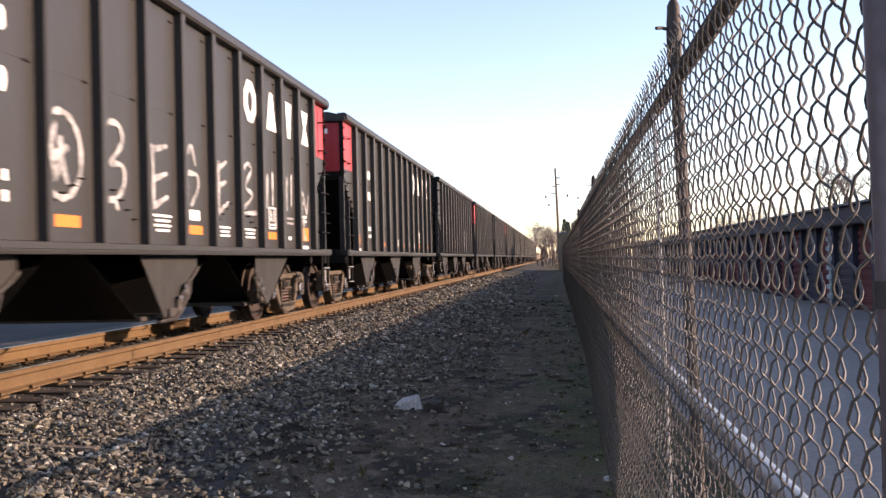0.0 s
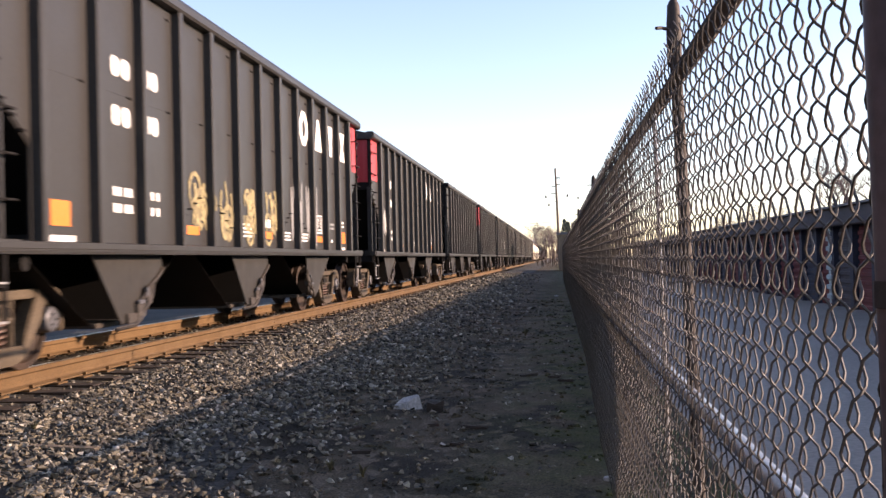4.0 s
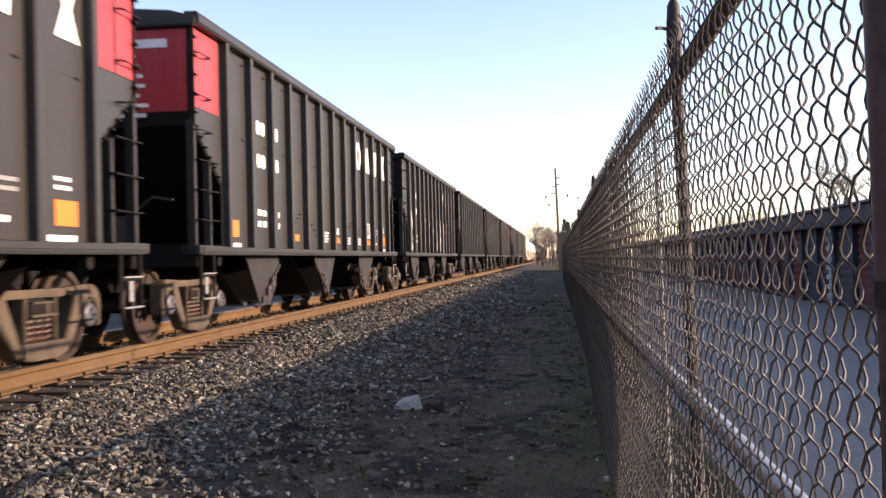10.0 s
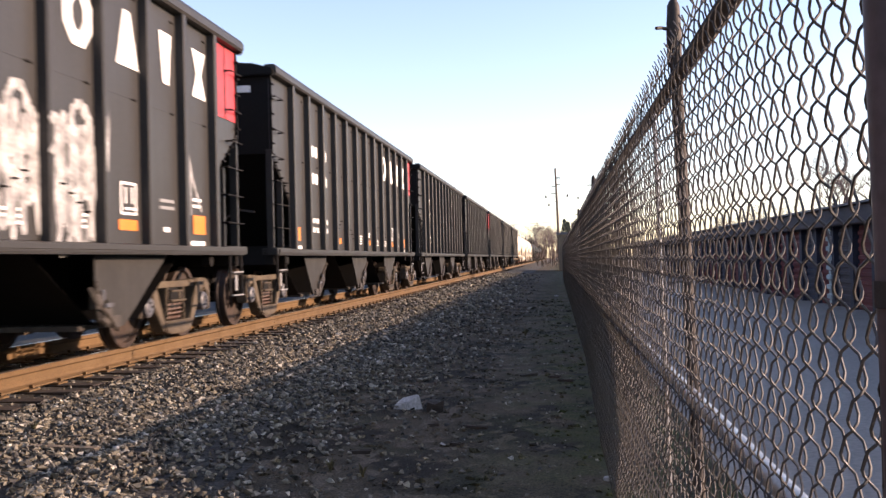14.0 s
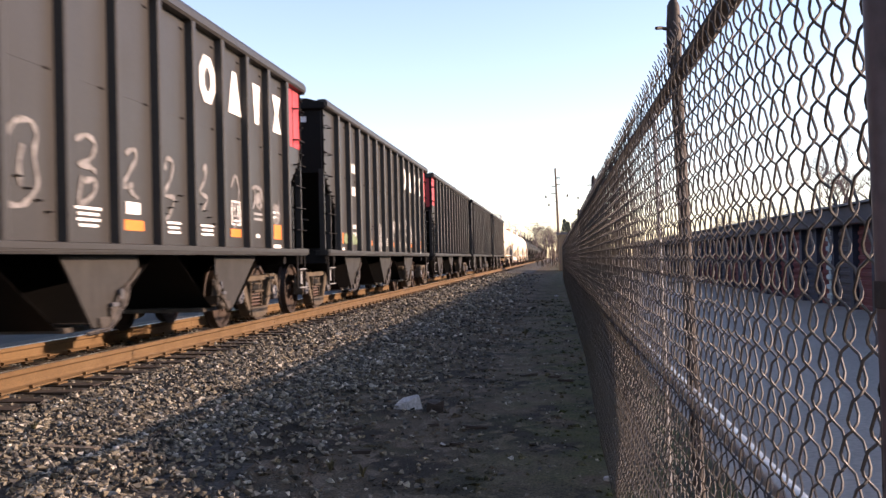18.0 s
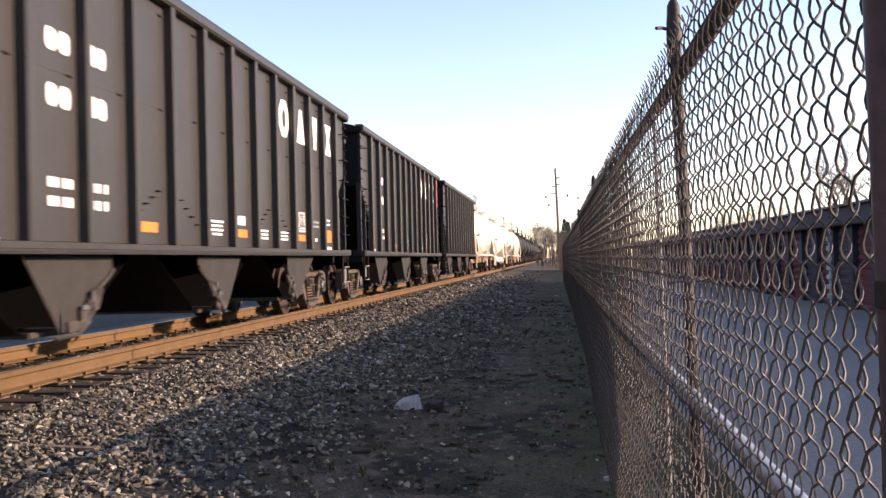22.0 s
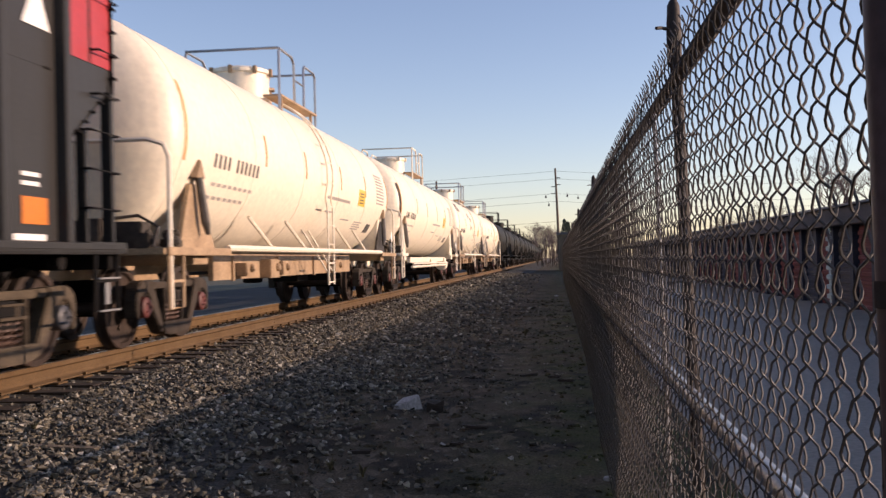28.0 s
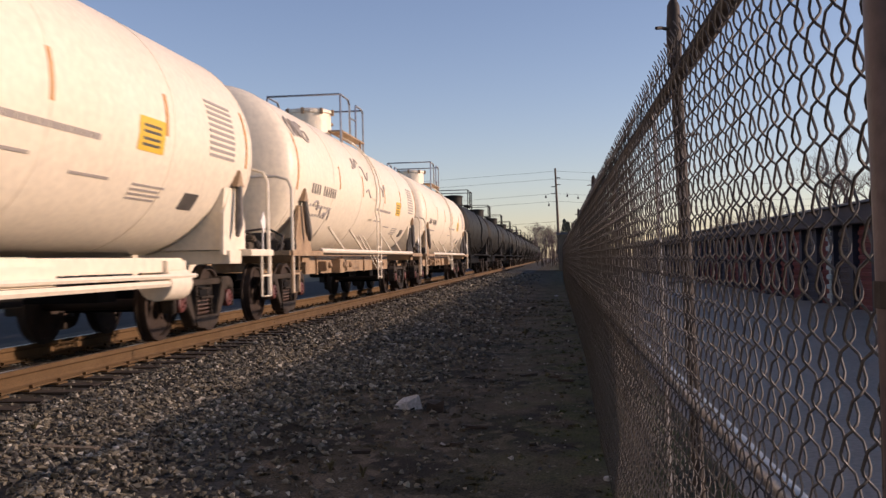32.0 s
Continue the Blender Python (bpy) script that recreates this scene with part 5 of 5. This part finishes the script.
    # gate post close by
    gp = part("gate_post", Geo().tube([(fence_x(-0.2) + 0.0, 0.925, -0.3), (fence_x(2.1), 0.925, 2.1)], 0.03, 20), M_GATEPOST, fence, "dark painted steel gate post", smooth=True)
    for z in (0.55, 1.24, 1.75):
        part("tension_band", Geo().lathe([(z - 0.012, 0.0305), (z - 0.012, 0.033), (z + 0.012, 0.033), (z + 0.012, 0.0305)], "z", (fence_x(z), 0.925, 0), 20), M_POST, fence)
    part("splice_bar", Geo().tube([(fence_x(0.06) + 0.012, 3.2, 0.06), (fence_x(1.72) + 0.012, 3.2, 1.72)], 0.006, 8), M_GALV, fence, "bright galvanised splice bar", smooth=True)
    part("tension_bar", Geo().box((fence_x(1) - 0.008, 1.0, 0.95), (0.004, 0.016, 1.75)), M_WIRE, fence)


build_track()
build_ballast()
build_fence()

# ---------------------------------------------------------------- storage building
BX = 6.75


def build_storage():
    b = thing("storage_building", "long low storage building with maroon roll-up doors", "building", (BX, 0, -0.1))
    y0, y1, h = 7.8, 92.0, 2.385
    part("wall", Geo().box((5.8, (y0 + y1) / 2, h / 2), (11.2, y1 - y0, h)), M_WALL, b, "grey steel siding")
    part("fascia", Geo().box((0.0, (y0 + y1) / 2, h - 0.22), (0.4, y1 - y0 + 0.06, 0.4)), M_WALL, b, bevel=0.02)
    # low roof over the long row; steeper end-bay roof unseen, added for its shadow
    part("roof", Geo().prism([(-0.3, h), (-0.3, h + 0.05), (5.8, h + 0.35), (11.7, h + 0.05), (11.7, h)], "y", 12.0, y1 + 0.3), M_ROOF, b)
    part("roof", Geo().prism([(-0.3, h), (-0.3, h + 0.05), (8.2, h + 1.85), (11.5, h + 2.35), (11.7, h)], "y", y0 - 0.06, 11.99), M_ROOF, b, "unseen steeper end-bay roof added for its shadow")
    y, i = y0 + 0.45, 0
    cols = [M_DOOR, M_DOOR, M_DOOR, M_DOORBLUE, M_DOOR, M_DOOR, M_DOOR, M_DOOR, M_WALL]
    while y < y1 - 2:
        w = 1.22
        m = cols[i % len(cols)] if abs(y - 24.0) > 0.9 else M_WALL
        pr = [(0.2, 0.0)]
        for k in range(20):
            pr += [(0.17 if k % 2 else 0.14, 0.02 + 0.095 * k), (0.17 if k % 2 else 0.14, 0.1 + 0.095 * k)]
        part("roll_up_door", Geo().prism(pr + [(0.2, 1.93)], "y", y, y + w), m, b, "slatted roll-up door")
        part("door_post", Geo().box((0.12, y + w + 0.2, 1.0), (0.16, 0.26, 2.0)), M_DOORBLUE, b)
        y += w + 0.4
        i += 1
    pr = [(0.1, 0.05)]
    for k in range(16):
        pr += [(0.0 if k % 2 else 0.06, 0.06 + 0.12 * k), (0.0 if k % 2 else 0.06, 0.16 + 0.12 * k)]
    part("vent_panel", Geo().prism(pr + [(0.1, 1.95)], "y", 25.9, 26.3), M_TEAL, b, "pale teal louvred panel")


build_storage()


def bare_tree(at, h, seed, label, spread=0.5, depth=5):
    rnd = random.Random(seed)
    t = thing("bare_tree", label, "tree", at)
    trunk, twigs = Geo(), Geo()

    def grow(p, d, l, r, k):
        q = p + d * l
        mid = (p + q) / 2 + Vector((rnd.uniform(-1, 1), rnd.uniform(-1, 1), 0)) * l * 0.05
        (trunk if k < 2 else twigs).tube([p, mid, q], [r, r * 0.85, r * 0.68], 5 if k < 2 else 3)
        if k >= depth:
            return
        for j in range(rnd.choice((2, 3, 3)) if k else 4):
            nd = (d + Vector((rnd.uniform(-1, 1), rnd.uniform(-1, 1), rnd.uniform(-0.1, 0.7))) * (spread + 0.12 * k)).normalized()
            grow(p + d * l * rnd.uniform(0.65, 1.0), nd, l * rnd.uniform(0.6, 0.85), r * 0.58, k + 1)
    grow(Vector((0, 0, 0)), Vector((0, 0, 1)), h * 0.28, h * 0.022, 0)
    part("trunk", trunk, M_BARK, t)
    part("crown", twigs, M_TWIG, t, "bare winter twigs")
    return t


def conifer(at, h, seed):
    rnd = random.Random(seed)
    t = thing("conifer", "dark green narrow conifer", "tree", at)
    part("trunk", Geo().tube([(0, 0, 0), (0, 0, h * 0.95)], [h * 0.02, h * 0.004], 6), M_BARK, t)
    g = Geo()
    for i in range(900):
        z = h * (0.1 + 0.9 * rnd.uniform(0, 1) ** 1.2)
        r = (1.02 - z / h) * h * 0.2 * rnd.uniform(0.2, 1.1)
        a = rnd.uniform(0, 6.28)
        p = Vector((r * math.cos(a), r * math.sin(a), z))
        d = Vector((math.cos(a), math.sin(a), -0.3)).normalized() * h * 0.045
        s = Vector((-math.sin(a), math.cos(a), 0)) * h * 0.014
        g.add([p - s, p + s, p + d, p + Vector((0, 0, h * 0.02))], [(0, 1, 2), (0, 3, 2), (1, 2, 3)])
    part("crown", g, M_CONIFER, t)


# far end of the path
def at_far(px, depth):
    """A place on the ground at a depth, by its bearing in the picture from the track's vanishing point."""
    return (px - 985) / 1780 * depth * 1.0128, depth


def build_far():
    for i, (px, d, h) in enumerate(((960, 150, 6.2), (967, 170, 8.3), (974, 190, 8.0), (981, 160, 6.8), (950, 230, 8.5), (915, 330, 13), (900, 260, 10), (978, 330, 15), (955, 360, 16), (986, 240, 10), (940, 420, 15))):
        x, y = at_far(px, d)
        bare_tree((x, y, -0.2), h, i + 3, "bare winter tree far along the track", 0.55, 6)
    for i, (px, d, h) in enumerate(((952, 150, 3.2), (962, 135, 3.0), (970, 128, 2.8), (978, 140, 3.4), (985, 125, 2.6), (992, 132, 3.0), (966, 180, 4.2), (982, 190, 4.4))):
        x, y = at_far(px, d)
        bare_tree((x, y, -0.2), h, i + 70, "low bare shrub far along the track", 0.9, 5)
    for i, (px, d, h) in enumerate(((1006, 120, 5.6), (1000, 150, 7), (1018, 140, 6.4))):
        x, y = at_far(px, d)
        conifer((x, y, -0.2), h, i)
    x, y = at_far(1006, 95)
    hb = thing("shed", "small pale flat-roofed shed", "shed", (x + 0.6, y, -0.1))
    part("wall", Geo().box((0, 0, 1.7), (3.0, 6, 3.4)), M_WOOD, hb)
    part("roof", Geo().box((0, 0, 3.5), (3.4, 6.4, 0.2)), M_ROOF, hb)
    # utility pole, leaning a little, with crossarms and wires
    x, y = at_far(991, 104)
    p = thing("utility_pole", "weathered leaning timber utility pole", "pole", (x, y, -0.2))
    part("shaft", Geo().tube([(0, 0, 0), (-0.28, 0, 10.6)], [0.17, 0.1], 10), M_POLE, p, smooth=True)
    for z in (9.6, 8.9):
        part("insulator", Geo().box((-0.28 + 0.3, 0, z), (0.4, 0.08, 0.08)).box((-0.28 - 0.25, 0, z - 0.9), (0.4, 0.08, 0.08)), M_CABLE, p)
    c = thing("overhead_wires", "thin black overhead wires", "wires", (x, y, 0))
    for z, zz in ((10.1, 9.9), (9.3, 9.2), (7.8, 7.0), (7.0, 6.4), (4.9, 4.5)):
        pts = [(-0.2 - 70 * t, 12 * t, z + (zz - z) * t * 0.6 - 0.7 * math.sin(math.pi * t)) for t in [i / 14 for i in range(15)]]
        part("wire", Geo().tube(pts, 0.011, 4), M_CABLE, c)
        part("wire", Geo().tube([(-p[0] * 0.6 - 0.4, p[1], p[2]) for p in pts], 0.011, 4), M_CABLE, c)
    for dx, z in ((-1.3, 7.55), (0.9, 7.6), (2.0, 7.35), (-1.0, 6.7)):
        part("insulator", Geo().lathe([(z - 0.18, 0.03), (z - 0.14, 0.09), (z, 0.09), (z + 0.06, 0.03), (z + 0.22, 0.02)], "z", (dx, 0.2, 0), 8), M_CABLE, c)
    x, y = at_far(778, 120)
    p = thing("utility_pole", "weathered timber utility pole behind the train", "pole", (x, y, -0.2))
    part("shaft", Geo().tube([(0, 0, 0), (0, 0, 10.9)], [0.17, 0.11], 10), M_POLE, p, smooth=True)
    part("crossarm", Geo().box((0, 0, 10.2), (0.1, 2.2, 0.12)), M_POLE, p)
    # trees behind the storage building
    for i, (px, d, h) in enumerate(((1480, 62, 9.5), (1560, 58, 8), (1350, 120, 9), (1270, 140, 9), (1310, 170, 10), (1420, 110, 8))):
        x, y = at_far(px, d)
        bare_tree((x, y, -0.2), h, 40 + i, "bare winter tree behind the storage building", 0.7, 6)


build_far()


def build_small():
    def stone(name, at, r, m, label, seed, squash=(1, 1, 0.6)):
        rnd = random.Random(seed)
        bm = bmesh.new()
        bmesh.ops.create_icosphere(bm, subdivisions=2, radius=1)
        for v in bm.verts:
            k = 1 + 0.22 * noise.noise(v.co * 1.7 + Vector((seed, 0, 0)))
            v.co = Vector((v.co.x * squash[0], v.co.y * squash[1], v.co.z * squash[2])) * r * k
        me = bpy.data.meshes.new(name)
        bm.to_mesh(me)
        bm.free()
        me.materials.append(m)
        o = new(name, me)
        o.location = at
        return tagged(o, label, "stone")
    def spot(px, py, z=0.0):
        d = look(EYE, EYE + AIM * 10, -1.364).to_3x3() @ Vector((px - 784, 441 - py, -1780))
        k = (z - EYE.z) / d.z
        return EYE + d * k
    p = spot(723, 722, 0.02)
    block = Geo().add([(-0.13, -0.06, -0.03), (0.02, -0.1, -0.03), (0.13, -0.03, -0.03), (0.1, 0.1, -0.03), (-0.1, 0.09, -0.03), (-0.11, -0.05, 0.03), (0.0, -0.085, 0.05), (0.1, -0.03, 0.095), (0.075, 0.06, 0.1), (-0.06, 0.05, 0.07)],
                      [(4, 3, 2, 1, 0), (0, 1, 6, 5), (1, 2, 7, 6), (2, 3, 8, 7), (3, 4, 9, 8), (4, 0, 5, 9), (5, 6, 9), (6, 7, 8, 9)])
    tagged(part("concrete_chunk", block, M_ROCK, None, bevel=0.008, at=p + Vector((0, 0, 0.01))), "pale broken concrete chunk on the dirt", "stone")
    # a split piece of timber lying beside it
    q = spot(766, 726, 0.02)
    tagged(part("wood_scrap", Geo().add([(-0.05, -0.03, -0.01), (0.09, -0.04, -0.01), (0.1, 0.03, -0.01), (-0.05, 0.03, -0.01), (-0.045, -0.025, 0.07), (0.02, -0.03, 0.05), (0.1, -0.02, 0.085), (0.09, 0.02, 0.06), (-0.04, 0.02, 0.075)],
         [(3, 2, 1, 0), (0, 1, 6, 5, 4), (1, 2, 7, 6), (2, 3, 8, 7), (3, 0, 4, 8), (4, 5, 8), (5, 6, 7, 8)]), M_TIE, None, at=q), "dark split timber scrap beside the chunk", "scrap")
    p = spot(768, 720, 0.02)
    stone("stone", p + Vector((0, 0, 0.02)), 0.075, M_STONE, "brown stone beside the concrete chunk", 5)
    for i in range(14):
        # bits of bark and splintered tie on the path
        rnd2 = random.Random(90 + i)
        x, y = rnd2.uniform(-1.7, 0.1), rnd2.uniform(5.6, 16)
        l = rnd2.uniform(0.06, 0.2)
        o = part("wood_chip", Geo().box((0, 0, 0.012), (l, 0.03, 0.022)).box((l * 0.3, 0.012, 0.02), (l * 0.5, 0.02, 0.016)), M_TIE, None, at=(x, y, ground_z(x, y)))
        o.rotation_euler = (0, rnd2.uniform(-0.1, 0.1), rnd2.uniform(-0.6, 0.6))
        tagged(o, "dark splintered wood chip lying on dirt", "debris")
    for i, (px, py, r) in enumerate(((1077, 850, 0.03), (710, 757, 0.025), (390, 830, 0.035), (255, 852, 0.035), (760, 548, 0.09), (822, 570, 0.08), (865, 545, 0.09), (985, 525, 0.06), (205, 795, 0.025))):
        q = spot(px, py, ground_z(spot(px, py).x))
        stone("stone", q + Vector((0, 0, r * 0.3)), r, M_ROCK if i in (0, 8, 7) else M_STONE, "loose stone on the ground", 10 + i)
    for i, (px, py, h) in enumerate(((930, 595, 0.16), (585, 835, 0.1), (642, 845, 0.09), (765, 545, 0.14), (1040, 735, 0.06), (60, 765, 0.08))):
        q = spot(px, py, ground_z(spot(px, py).x))
        rnd = random.Random(i)
        w = thing("weed_tuft", "dry brown weed tuft", "weed", q)
        g = Geo()
        for k in range(26):
            a, l = rnd.uniform(0, 6.28), h * rnd.uniform(0.4, 1.0)
            tip = Vector((math.cos(a) * l * 0.6, math.sin(a) * l * 0.6, l))
            s = Vector((-math.sin(a), math.cos(a), 0)) * 0.006
            m = tip * 0.5 + Vector((0, 0, l * 0.15))
            g.add([-s, s, m + s * 0.7, m - s * 0.7, tip], [(0, 1, 2, 3), (3, 2, 4)])
        part("blades", g, M_WEED, w)
    q = spot(110, 800, 0.1)
    wd = tagged(part("board", Geo().box((0, 0, 0.02), (0.55, 0.08, 0.035)), M_WOOD, None, bevel=0.006), "weathered short board on the ballast", "board")
    wd.location, wd.rotation_euler = q, (0, 0, -0.2)


build_small()


# ---------------------------------------------------------------- moving things
def travelled(t):
    return 7.2114 * t - 0.003275 * t * t


def motions():
    times = [2 * i for i in range(17)]
    spin = [0.09 * i for i in range(355)] + [32.0]
    for n, (car, y) in enumerate(cars):
        walk(car, [(t, pose(TRACK_X, y - travelled(t), RAIL_Z)) for t in times])
        if n < 17:
            for truck in car.children:
                if truck.name.startswith("truck"):
                    for w in truck.children:
                        if w.name.startswith("wheelset"):
                            p = w.location.copy()
                            walk(w, [(t, pose(p.x, p.y, p.z, math.degrees(travelled(t) / 0.457) % 360)) for t in spin])


motions()
